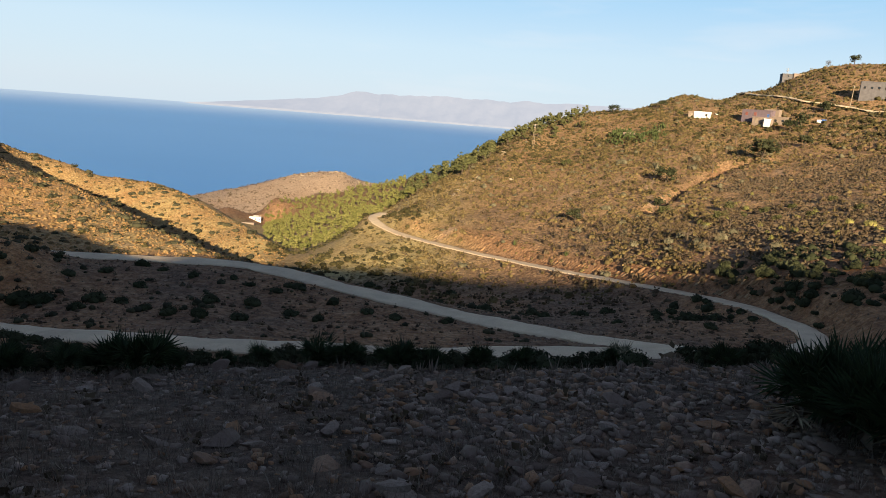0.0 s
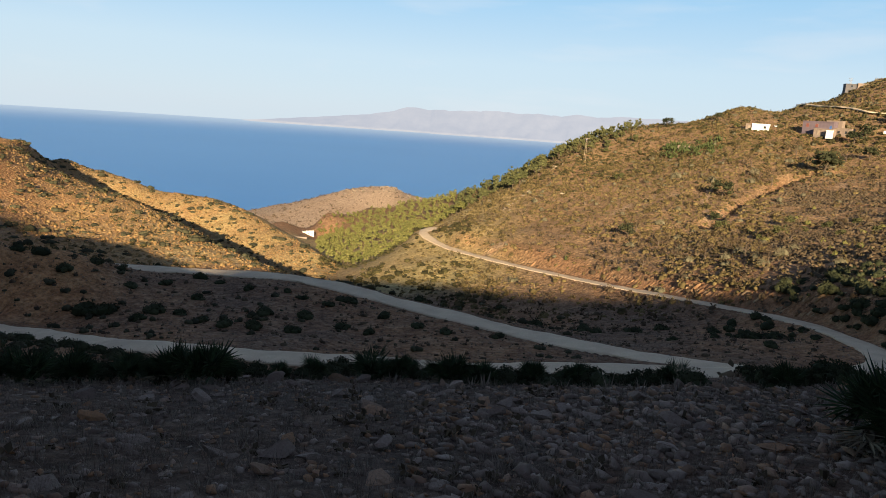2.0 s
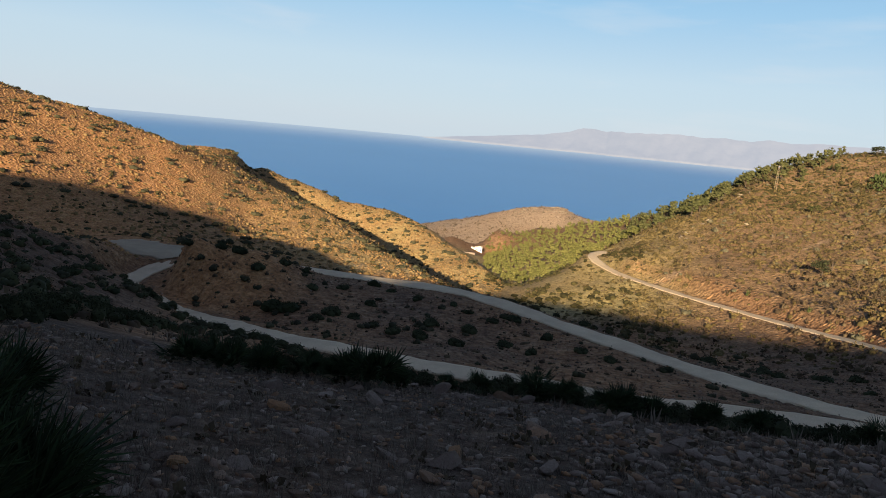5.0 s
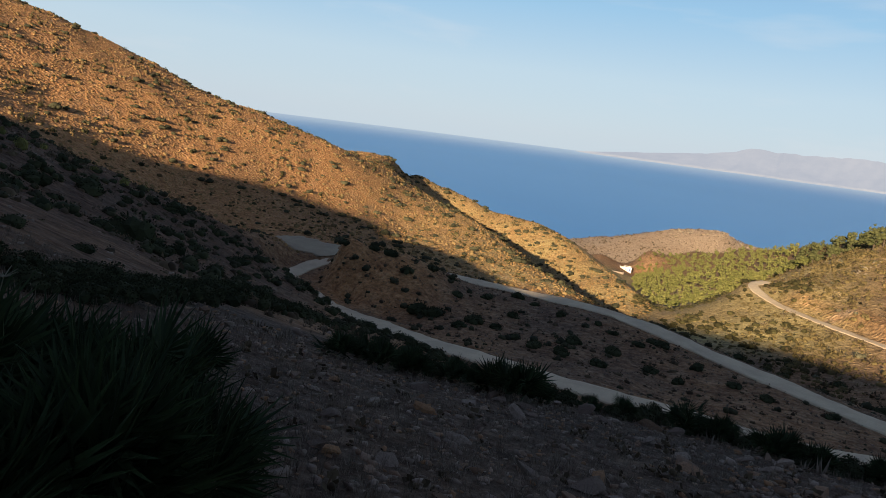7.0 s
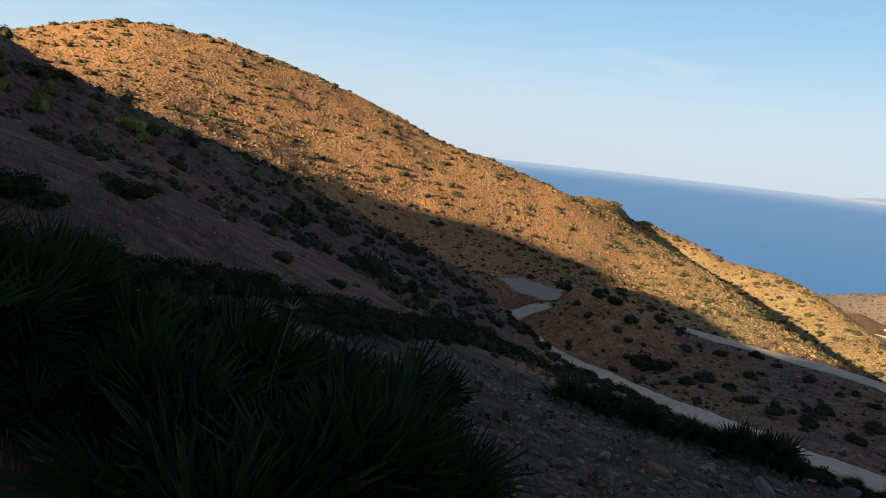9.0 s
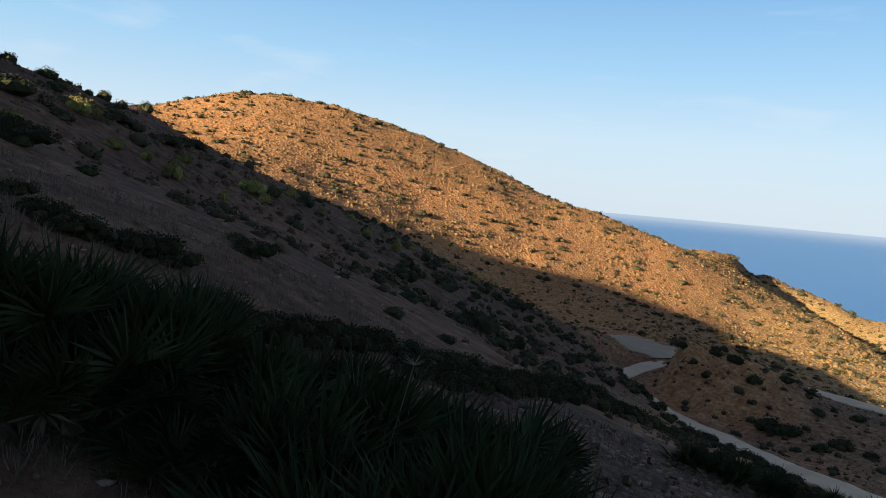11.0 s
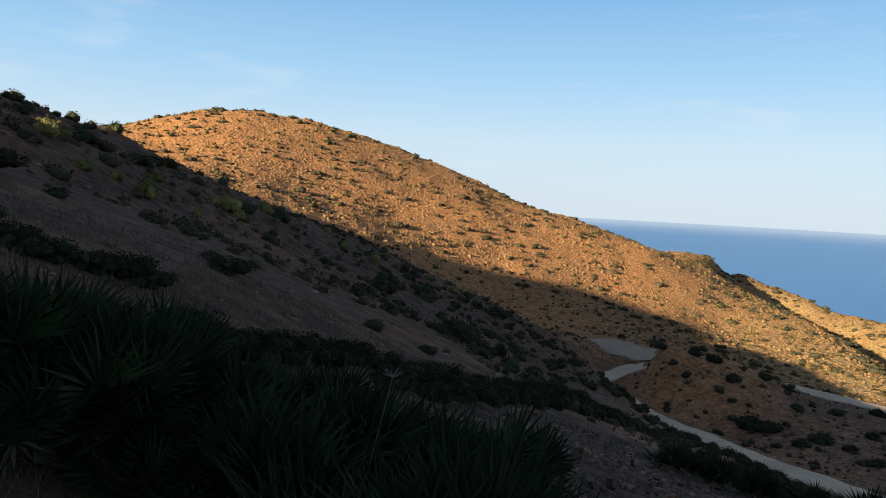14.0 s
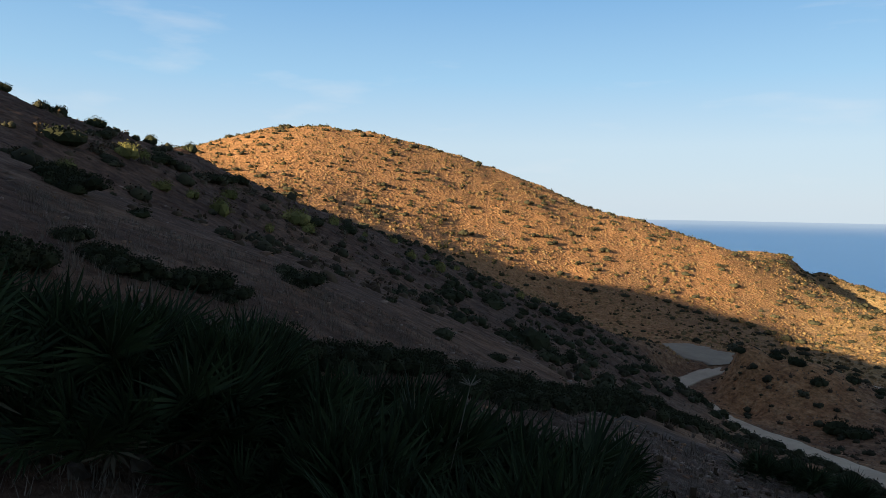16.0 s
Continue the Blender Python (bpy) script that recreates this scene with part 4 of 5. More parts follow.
for a, r, s in [(34.8, 97, 1.6), (33.4, 94, 1.4), (32.0, 85, 1.9), (28.9, 93, 1.2), (21.7, 72, 1.3), (27.2, 83, 1.7), (18.7, 78, 1.5), (15.5, 77, 1.4), (11.9, 84, 1.5), (8.8, 77, 1.4), (23.8, 100, 1.5), (25.2, 81, 1.3), (31.2, 99, 1.3), (29.5, 100, 1.2), (26.3, 96, 1.1), (24, 88, 1.1), (20, 92, 1.2), (17, 90, 1.0), (13.5, 82, 1.0), (30.5, 84, 2.0), (28.5, 79, 1.3), (23.5, 76, 1.2), (19.6, 71, 1.4), (16.5, 70, 1.2), (12.5, 72, 1.3), (10, 70, 1.0), (6, 72, 1.1), (3.6, 69, 1.0), (36.2, 99, 1.3), (38.6, 98, 1.2), (22.2, 97, 1.0), (15.6, 86, 0.9), (-1, 68, 1.0), (-18, 83, 1.1), (-15, 80, 1.0), (-21, 84, 1.3), (-12, 92, 1.5), (-8, 96, 1.6), (-4, 104, 1.8), (0, 112, 1.9), (4, 118, 1.7), (-9, 88, 1.2), (-14, 96, 1.4), (-18, 92, 1.3), (-1, 124, 1.6), (6, 132, 1.9), (-22, 76, 1.0)]:
    shrub("lentisk", LENTISKS, (a, r), s, LEN, "shrub", "lentisk shrubs", 0.85)

for a, r, s in [(96, 8.0, 0.7), (93.5, 8.2, 0.6), (75.5, 8.6, 0.5), (71, 8.8, 0.5), (73.2, 8.4, 0.45), (64.8, 10.2, 0.55), (60.0, 10.6, 0.6), (57.0, 11.2, 0.65), (54.6, 12.2, 0.7), (52.6, 13.4, 0.7), (51.0, 15.2, 0.75), (49.0, 17.2, 0.8), (47.4, 20.0, 0.9), (45.9, 23.0, 1.0), (44.6, 27.0, 1.05), (43.4, 31.0, 1.1)]:
    shrub("lentisk", LENTISKS, (a, r), s, "dense dark shrub in the shaded thicket", "shrub", "lentisk shrubs", 0.85)
for a, r, s in CRESTROW:
    shrub("lentisk", LENTISKS, (a, r), s, "rounded dark shrub on the crest against the sky", "shrub", "lentisk shrubs", 1.05)
for a in np.arange(19.0, 43.5, 0.8):
    rr = np.interp(a, [19, 26, 30, 35, 39.5, 43], [50, 54, 60, 67, 76, 84])
    shrub("lentisk", LENTISKS, (a + rng.uniform(-0.3, 0.3), rr + rng.uniform(-2.5, 0.5)), rng.uniform(0.7, 1.25), LEN, "shrub", "lentisk shrubs", 0.9)
for k in range(30):
    a, d = rng.uniform(-33, -22), rng.uniform(1.5, 11)
    shrub("lentisk", LENTISKS, (a, np.interp(a, [-33, -30, -28.2, -26.5, -24.5, -22], [84, 86, 88, 93, 100, 107]) + d), rng.uniform(0.8, 1.8), "dark shrub on the shaded bank above the bend", "shrub", "lentisk shrubs", 1.1)
for a in np.arange(-27.0, 37.5, 0.95):
    if 14.8 < a < 18.2 or -20.5 < a < -17.5:
        continue
    shrub("lentisk", LENTISKS, (a + rng.uniform(-0.4, 0.4), rng.uniform(14.8, 16.6)), rng.uniform(0.34, 0.6), "low dark shrub along the brow above the track", "shrub", "low shrubs of the brow", 1.0)

# scrub of the far slopes, too much to count
SMALL = [bush_shape(s + 60, 8, 0.26, 3, 0.55, (0.72, 1.0)) for s in range(6)]
TINY = [bush_shape(s + 80, 7, 0.6, 1, 0.7) for s in range(4)]


def tuft_shape(seed, blades=9, spread_=0.35, wide=0.09):
    g = np.random.default_rng(seed)
    vs, fs = [], []
    for k in range(blades):
        a, t = g.uniform(0, 6.28), g.uniform(0.1, 0.8)
        d = np.array([math.cos(a) * t, math.sin(a) * t, 1.0])
        s = np.array([-math.sin(a), math.cos(a), 0]) * wide
        o = np.array([math.cos(a), math.sin(a), 0]) * g.uniform(0, spread_)
        b = len(vs)
        vs += [o - s, o + s, o + d * g.uniform(0.6, 1.0)]
        fs.append((b, b + 1, b + 2))
    return np.array(vs), fs


TUFTS = [tuft_shape(s) for s in range(5)]


def hummock(seed, sides=6):
    """A low uneven tussock dome."""
    g = np.random.default_rng(seed)
    ring = lambda rr, z: [(math.cos(6.283 * k / sides) * rr * g.uniform(0.7, 1.2), math.sin(6.283 * k / sides) * rr * g.uniform(0.7, 1.2), z * g.uniform(0.75, 1.3)) for k in range(sides)]
    v = ring(1.0, -0.15) + ring(0.8, 0.45) + [(g.uniform(-0.2, 0.2), g.uniform(-0.2, 0.2), g.uniform(0.65, 0.95))]
    f = [(k, (k + 1) % sides, sides + (k + 1) % sides, sides + k) for k in range(sides)] + [(sides + k, sides + (k + 1) % sides, 2 * sides) for k in range(sides)]
    return np.array(v), f


def scrublet(seed):
    """A small lumpy shrub of two domes and a few blades."""
    g = np.random.default_rng(seed)
    (v, f), (w, e) = hummock(seed, 5), hummock(seed + 1, 5)
    return joined([(v * (0.8, 0.8, 0.9), f), (w * (0.55, 0.55, 0.75) + (g.uniform(-0.6, 0.6), g.uniform(-0.6, 0.6), 0.05), e), leaves(5, 0.45, [(0, 0, 0.4, 0.7, 0.7, 0.5)], seed + 2, 0.7)])


SCRUBLETS = [scrublet(s + 700) for s in range(8)]
def tent(seed):
    g = np.random.default_rng(seed)
    v = [(math.cos(1.257 * k) * g.uniform(0.7, 1.2), math.sin(1.257 * k) * g.uniform(0.7, 1.2), -0.2) for k in range(5)] + [(g.uniform(-0.3, 0.3), g.uniform(-0.3, 0.3), g.uniform(0.6, 1.0))]
    return np.array(v), [(k, (k + 1) % 5, 5) for k in range(5)]


TENTS = [tent(s + 800) for s in range(8)]
CUSHIONS = [hummock(s + 120, 5 + s % 3) for s in range(8)]


def hillside(name, shapes, count, sector, size, mat, label, category, keep=None, squash=(0.8, 1.2)):
    x, y, a, r = sown(count, *sector)
    if keep is not None:
        ok = keep(x, y, a, r)
        x, y = x[ok], y[ok]
    return strew(name, shapes, x, y, rng.uniform(*size, len(x)) * rng.uniform(0.7, 1.2, len(x)), mat, label, category, squash=squash)


fore_left = lambda a, r: r < np.interp(a, [15, 19, 26, 31, 36, 39, 41, 60, 92], [216, 250, 296, 322, 318, 300, 236, 246, 252])
fore_right = lambda a, r: r < np.interp(a, [-40, -30, -25, -20, -15, -10, -5, 0, 4], [440, 436, 422, 404, 374, 352, 360, 384, 400])
clumped = lambda x, y, a, r: rough(x, y, 18, 41) > rng.uniform(-0.6, 0.5, len(x))
MIDDLE = [bush_shape(s + 140, 44, 0.15, 5, 0.75, (0.72, 0.98)) for s in range(6)]
hillside("bank_bushes", MIDDLE, 760, (-8, 46, 56, 112), (0.2, 1.0), LEFTSCRUB, "small dark bushes over the shaded bank between the tracks", "scrub", lambda x, y, a, r: rough(x, y, 12, 81) > rng.uniform(-0.7, 0.7, len(x)))
hillside("slope_bushes", MIDDLE, 520, (44, 95, 22, 120), (0.18, 0.85), LEFTSCRUB, "small dark bushes over the shaded brown slope", "scrub", lambda x, y, a, r: rough(x, y, 12, 82) > rng.uniform(-0.9, 0.6, len(x)))
hillside("lower_slope_bushes", MIDDLE, 300, (41, 66, 30, 96), (0.3, 1.05), LENTISK, "dark bushes crowding the lower shaded slope", "scrub", lambda x, y, a, r: rough(x, y, 9, 86) > rng.uniform(-1.0, 0.7, len(x)))
hillside("left_hill_scrub", MIDDLE, 2700, (13, 92, 116, 325), (0.8, 2.0), LEFTSCRUB, "scattered grey-green scrub over the ochre hill", "scrub", lambda x, y, a, r: fore_left(a, r) & (rough(x, y, 16, 41) > rng.uniform(-0.75, 0.6, len(x))), (0.55, 0.85))
hillside("left_hill_low_scrub", SCRUBLETS, 5200, (13, 92, 112, 325), (0.3, 0.8), OLIVE, "low olive scrub over the ochre hill", "scrub", lambda x, y, a, r: fore_left(a, r) & (rough(x, y, 11, 43) > rng.uniform(-1.0, 0.7, len(x))))
hillside("left_hill_brown_cushions", CUSHIONS, 18000, (13, 92, 110, 325), (0.2, 0.62), BROWNCUSHION, "olive-brown cushion shrubs over the ochre hill", "scrub", lambda x, y, a, r: fore_left(a, r) & ((rough(x, y, 9, 46) > rng.uniform(-1.2, 0.45, len(x))) & (rng.random(len(x)) < np.interp(a, [34, 50], [1.0, 0.6]))))
hillside("left_hill_cushions", CUSHIONS, 15000, (13, 92, 110, 325), (0.12, 0.34), TUSSOCK, "straw-coloured cushion tussocks over the ochre hill", "grass", lambda x, y, a, r: fore_left(a, r) & (rng.random(len(x)) < np.interp(a, [36, 52], [1.0, 0.75])))
hillside("left_hill_turf", TENTS, 60000, (13, 92, 110, 325), (0.12, 0.36), HILLTURF, "small dry tufts covering the ochre hill", "grass", lambda x, y, a, r: fore_left(a, r))
hillside("left_hill_tussocks", TUFTS, 3000, (13, 92, 110, 325), (0.25, 0.55), TUSSOCK, "pale straw tussocks over the ochre hill", "grass", lambda x, y, a, r: fore_left(a, r))
ploughed = lambda a, r: smooth((-20.5 - a) / 1.5) * smooth((r - 98) / 6) * smooth((np.interp(a, [-34, -26, -21], [262, 248, 238]) - r) / 8)
bare_bank = lambda a, r: smooth((-1.5 - a) / 1) * smooth((a + 12) / 1) * smooth((np.interp(a, [-12, -8, -4, -1], [162, 176, 196, 212]) - r) / 6)
thicket = lambda x, y, a, r: (rough(x, y, 24, 47) + 0.5 * rough(x, y, 6, 48) > rng.uniform(-1.15, 0.75, len(x)) + 2.0 * (wash_distance(x, y) < 1.6)) & (rng.random(len(x)) > 0.93 * ploughed(a, r)) & (rng.random(len(x)) > 0.85 * bare_bank(a, r))
hillside("right_hill_scrub", SCRUBLETS, 21000, (-40, 3, 112, 420), (0.35, 1.0), RIGHTSCRUB, "golden olive scrub over the facing hill", "scrub", lambda x, y, a, r: fore_right(a, r) & thicket(x, y, a, r))
hillside("right_hill_grey_bushes", MIDDLE, 900, (-34, 1, 125, 400), (0.6, 1.5), GREYBUSH, "grey-olive bushes over the facing hill", "scrub", lambda x, y, a, r: fore_right(a, r) & thicket(x, y, a, r))
hillside("right_hill_dark_bushes", MIDDLE, 800, (-34, 1, 200, 410), (0.6, 1.5), OLIVE, "dark green bushes over the upper facing hill", "scrub", lambda x, y, a, r: fore_right(a, r) & (thicket(x, y, a, r) & (rng.random(len(x)) < smooth((r - 180) / 100))))
fx, fy, fa, fr = sown(30000, -40, -19, 105, 262)
ok = (rng.random(len(fx)) < ploughed(fa, fr)) & (rough(fx * 0.45, fy, 2.4, 52) + 0.5 * rough(fx, fy, 14, 53) > rng.uniform(-0.55, 0.6, len(fx)))
strew("field_cushions", CUSHIONS, fx[ok], fy[ok], rng.uniform(0.18, 0.5, int(ok.sum())), BROWNSCRUB, "low brown cushions over the old field", "scrub")
hillside("bank_scrub", SCRUBLETS, 1100, (-34, -8, 96, 175), (0.35, 1.0), DRYSCRUB, "brown scrub above the road cut", "scrub", clumped)
hillside("farm_bushes", MIDDLE, 330, (-34, -22.5, 262, 345), (0.8, 1.9), OLIVE, "dark green bushes round the farmhouse and upper track", "scrub", lambda x, y, a, r: rough(x, y, 15, 85) > rng.uniform(-0.6, 0.5, len(x)))
hillside("right_hill_dry_scrub", TINY, 4500, (-40, 5, 105, 410), (0.3, 1.0), DRYSCRUB, "brown dry scrub over the facing hill", "scrub", lambda x, y, a, r: fore_right(a, r) & (wash_distance(x, y) > 1.4))
hillside("ridge_scrub", SMALL, 1500, (-40, -3, 285, 410), (0.9, 2.2), OLIVE, "tall dark scrub along the top of the facing hill", "scrub", lambda x, y, a, r: fore_right(a, r) & clumped(x, y, a, r))
hillside("right_hill_cushions", CUSHIONS, 10000, (-40, 8, 105, 340), (0.15, 0.5), RIGHTTUSSOCK, "olive-straw cushion tussocks over the facing hill", "grass", lambda x, y, a, r: (wash_distance(x, y) > 1.2) & (rng.random(len(x)) > 0.7 * bare_bank(a, r)) & (rng.random(len(x)) > 0.8 * ploughed(a, r)))
hillside("right_hill_tussocks", TUFTS, 4000, (-40, 6, 105, 330), (0.4, 0.9), RIGHTTUSSOCK, "straw tussocks over the facing hill", "grass")
hillside("upper_scrub", SMALL, 1700, (-15, 0, 255, 350), (0.5, 1.6), OLIVE, "dark green scrub below the ridge pines", "scrub", clumped)
hillside("valley_scrub", SMALL, 800, (2, 14.5, 120, 215), (0.7, 1.8), OLIVE, "green scrub in the valley", "scrub", clumped)
hillside("bend_bushes", MIDDLE, 300, (-36, -19, 84, 113), (0.45, 1.3), LENTISK, "dark bushes on the shaded bank round the bend", "scrub", lambda x, y, a, r: rough(x, y, 10, 83) > rng.uniform(-1.0, 0.5, len(x)))
hillside("headland_scrub", TINY, 1500, (3, 20, 440, 690), (0.5, 1.2), DRYSCRUB, "low scrub over the headland", "scrub")
hillside("slope_scrub", SCRUBLETS, 5200, (-30, 92, 20, 115), (0.10, 0.42), DRYSCRUB, "small dry scrub between the tracks", "scrub", lambda x, y, a, r: rough(x, y, 8, 84) > rng.uniform(-1.0, 0.8, len(x)))
hillside("slope_grass", TUFTS, 9000, (-34, 92, 14, 112), (0.12, 0.32), STRAW, "dry grass tufts between the tracks", "grass", lambda x, y, a, r: (a < 46) | (r > 45))

# ---- stones ----
STONES = [stone_shape(s) for s in range(10)]
PEBBLES = [stone_shape(s + 20, 1) for s in range(8)]
STONEMESH = [make_mesh("stone", s, STONE) for s in STONES]
x, y, a, r = sown(300, -37, 52, 4.0, 15.0, 1.15)
for i in range(len(x)):
    ob = new("stone", STONEMESH[i % 10])
    s = 0.08 + 0.2 * rng.random() ** 2.2
    ob.matrix_world = Matrix.LocRotScale((x[i], y[i], float(ground(x[i], y[i])[0]) + s * 0.12), Euler((rng.uniform(-0.4, 0.4), rng.uniform(-0.4, 0.4), rng.uniform(0, 6.28))), (s,) * 3)
    tagged(ob, "loose angular limestone on the shaded slope", "stone", "loose stones underfoot")
x, y, a, r = sown(13000, -40, 100, 3.0, 17, 1.1)
ok = rng.random(len(a)) < np.interp(a, [48, 62], [1.0, 0.16])
x, y = x[ok], y[ok]
strew("rubble", PEBBLES, x, y, 0.02 + 0.085 * rng.random(len(x)) ** 2.0, STONE, "small broken limestone rubble on the slope", "rubble", -0.1)
x, y, a, r = sown(2600, -30, 6, 6.5, 14.5, 1.6)
ok = rough(x, y, 2.6, 62) + 0.5 * smooth((-2 - a) / 6) > rng.uniform(-0.5, 0.9, len(x))
strew("broken_stone", PEBBLES, x[ok], y[ok], 0.05 + 0.12 * rng.random(int(ok.sum())) ** 1.7, STONE, "patches of larger broken limestone on the slope", "rubble", -0.15)
x, y, a, r = sown(2600, -32, 92, 17, 118, 1.5, 0.3)
strew("slope_stones", PEBBLES, x, y, 0.06 + 0.22 * rng.random(len(x)) ** 3, STONE, "scattered stones on the shaded slopes", "stones", 0.1)
x, y, a, r = sown(11000, -38, 92, 2.2, 16, 1.1)
strew("foreground_grass", [tuft_shape(s + 9, 10, 0.6, 0.022) for s in range(4)], x, y, rng.uniform(0.07, 0.2, len(x)), STRAW, "thin dry grass among the stones", "grass")
x, y, a, r = sown(260, -36, 48, 4.0, 16, 1.1)
strew("dry_cushions", TINY, x, y, rng.uniform(0.06, 0.17, len(x)), DRYSCRUB, "low dry cushion plants among the stones", "scrub")

# ---- trees ----
def crown_lumps(seed, count, width, low, high):
    g = np.random.default_rng(seed)
    out = []
    for k in range(count):
        a, d = g.uniform(0, 6.28), width * math.sqrt(g.uniform(0, 0.55))
        r = width * g.uniform(0.34, 0.52)
        out.append((math.cos(a) * d, math.sin(a) * d, g.uniform(low, high) * (1 - 0.25 * d / width), r, r * g.uniform(0.85, 1.1), r * g.uniform(0.6, 0.9)))
    return out


def tree_shapes(seed, width, low, high, lumps, count, leaf, core=0.72):
    ls = crown_lumps(seed, lumps, width, low, high)
    g = np.random.default_rng(seed + 5)
    v0, f0 = ico(1)
    solid = [(v0 * np.array(l[3:]) * core * g.uniform(0.7, 1.0, (len(v0), 1)) + np.array(l[:3]), f0) for l in ls] if core else []
    top = (g.uniform(-0.2, 0.2), g.uniform(-0.2, 0.2), (low + high) / 2)
    mid = (top[0] * 0.4, top[1] * 0.4, low * 0.6)
    trunk = [limb((0, 0, -0.3), mid, 0.05 * high, 0.038 * high), limb(mid, top, 0.038 * high, 0.015 * high)]
    trunk += [limb(mid, l[:3], 0.022 * high, 0.006 * high, 5) for l in ls[:5]]
    return joined(trunk), joined(solid + [leaves(count, leaf, ls, seed + 9)])


PINES = []
for s in range(5):
    t, c = tree_shapes(300 + s, 1.75, 1.5, 3.6, 11, 300, 0.16, 0.86)
    far_t, far_c = tree_shapes(300 + s, 1.75, 1.5, 3.6, 8, 60, 0.26, 0.9)
    trunk = make_mesh("trunk", t, BARK)
    PINES.append(((trunk, make_mesh("crown", c, PINELEAF)), (trunk, make_mesh("crown", c, YOUNGPINE)), joined([far_t, far_c])))


def tree(name, pair, spot, scale, label, category, group=""):
    ob = stand(name, spot, turn=rng.uniform(0, 6.28), scale=scale)
    part("trunk", pair[0], ob)
    part("crown", pair[1], ob)
    return tagged(ob, label, category, group)


def pine_ground(a, r):
    low = np.interp(a, [-11, -6.6, -3, -0.2, 2.4, 5, 7, 9, 12, 14.5], [338, 312, 288, 268, 248, 236, 240, 236, 222, 290])
    high = np.interp(a, [-11, -4.5, 1.7, 7, 14.5], [350, 368, 395, 430, 462])
    return (r > low) & (r < high)


x, y, a, r = sown(5400, -10.5, 14.7, 220, 460)
ok = pine_ground(a + rng.normal(0, 0.7, len(a)), r + rng.normal(0, 9, len(a))) & (rng.random(len(a)) < np.where(a < -4, 0.8, 0.95))
x, y, a, r = x[ok], y[ok], a[ok], r[ok]
keep = []
for i in range(len(x)):
    if all((x[i] - x[j]) ** 2 + (y[i] - y[j]) ** 2 > np.where(a[i] > 3.5, 8.0, 14) for j in keep):
        keep.append(i)
x, y, a, r = x[keep], y[keep], a[keep], r[keep]
near_first = np.argsort(r)
for i in near_first[:300]:
    tree("pine_tree", PINES[int(rng.integers(0, 5))][1 if a[i] + rng.normal() > 3.5 else 0], (a[i], r[i]), rng.uniform(0.6, 1.25) * (1.1 if a[i] < 4 else 0.8), "young green pine in the plantation above the valley", "pine tree", "pines of the plantation")
rest = near_first[300:]
for name, these, mat, text in (("young_pine_plantation", rest[a[rest] > 3.5], YOUNGPINE, "dense young pines of the plantation in the valley"), ("pine_plantation", rest[a[rest] <= 3.5], PINELEAF, "far pines of the plantation along the ridge")):
    if len(these):
        strew(name, [p[2] for p in PINES], x[these], y[these], rng.uniform(0.6, 1.25, len(these)) * (0.8 if mat is YOUNGPINE else 1.1), mat, text, "pine trees", 0.0)

BROAD = [tuple(make_mesh(k, s, m) for k, s, m in zip(("trunk", "crown"), tree_shapes(340 + i, 2.0, 1.4, 3.2, 8, 420, 0.34), (BARK, LENTISK))) for i in range(3)]
DRYTREE = [tuple(make_mesh(k, s, m) for k, s, m in zip(("trunk", "crown"), tree_shapes(350 + i, 2.0, 1.2, 2.8, 8, 380, 0.16, 0), (BARK, DRYSCRUB))) for i in range(3)]
LIGHTTREE = [tuple(make_mesh(k, s, m) for k, s, m in zip(("trunk", "crown"), tree_shapes(360 + i, 1.7, 1.3, 2.9, 7, 380, 0.34), (BARK, PINELEAF))) for i in range(2)]
for a, r, s, kind in [(-23.8, 250, 2.4, 0), (-17.2, 218, 1.4, 0), (-26.4, 272, 1.4, 0), (-25.3, 300, 1.5, 0), (-27.4, 322, 1.5, 0), (-26.0, 306, 1.6, 0), (-16.2, 352, 1.1, 0), (-12.6, 345, 1.2, 0), (-28.6, 421, 1.3, 0), (-10.6, 171, 1.0, 0), (-16.8, 190, 0.9, 0),
                      (-18.9, 258, 1.5, 1), (-20.5, 237, 1.6, 1), (-19.6, 240, 1.4, 1), (-21.8, 281, 1.9, 1), (-22.6, 268, 1.6, 1), (-25.0, 272, 1.6, 1), (-19.4, 139, 1.3, 1), (-21.0, 129, 1.2, 1), (-22.3, 150, 1.4, 1), (-16.6, 138, 1.3, 1), (-14.4, 142, 1.2, 1), (-24.4, 140, 1.1, 1), (-11.2, 178, 1.3, 1), (-13.0, 160, 1.2, 1), (-27, 416, 1.3, 1), (-18, 150, 1.2, 1), (-12.0, 139, 1.0, 1),
                      (-21.5, 159, 0.9, 2), (-22.0, 176, 0.8, 2), (-17.4, 174, 0.9, 2), (-24.5, 168, 0.6, 2), (-26.2, 172, 0.6, 2), (-27.5, 160, 0.55, 2), (-23.2, 165, 0.5, 2), (-28.8, 180, 0.6, 2), (-9.4, 250, 0.9, 2), (-30.5, 165, 0.6, 2), (-25.4, 155, 0.5, 2), (-17.6, 326, 0.8, 2)]:
    if kind == 0:
        tree("tree", BROAD[int(rng.integers(0, 3))], (a, r), s, "dark evergreen tree on the brown hillside", "tree", "trees of the facing hill")
    elif kind == 1:
        tree("almond_tree", DRYTREE[int(rng.integers(0, 3))], (a, r), s, "bare greyish almond tree on the dry hillside", "tree", "bare trees of the facing hill")
    else:
        tree("small_tree", LIGHTTREE[int(rng.integers(0, 2))], (a, r), s, "small yellow-green tree on the brown hillside", "tree", "small light trees")


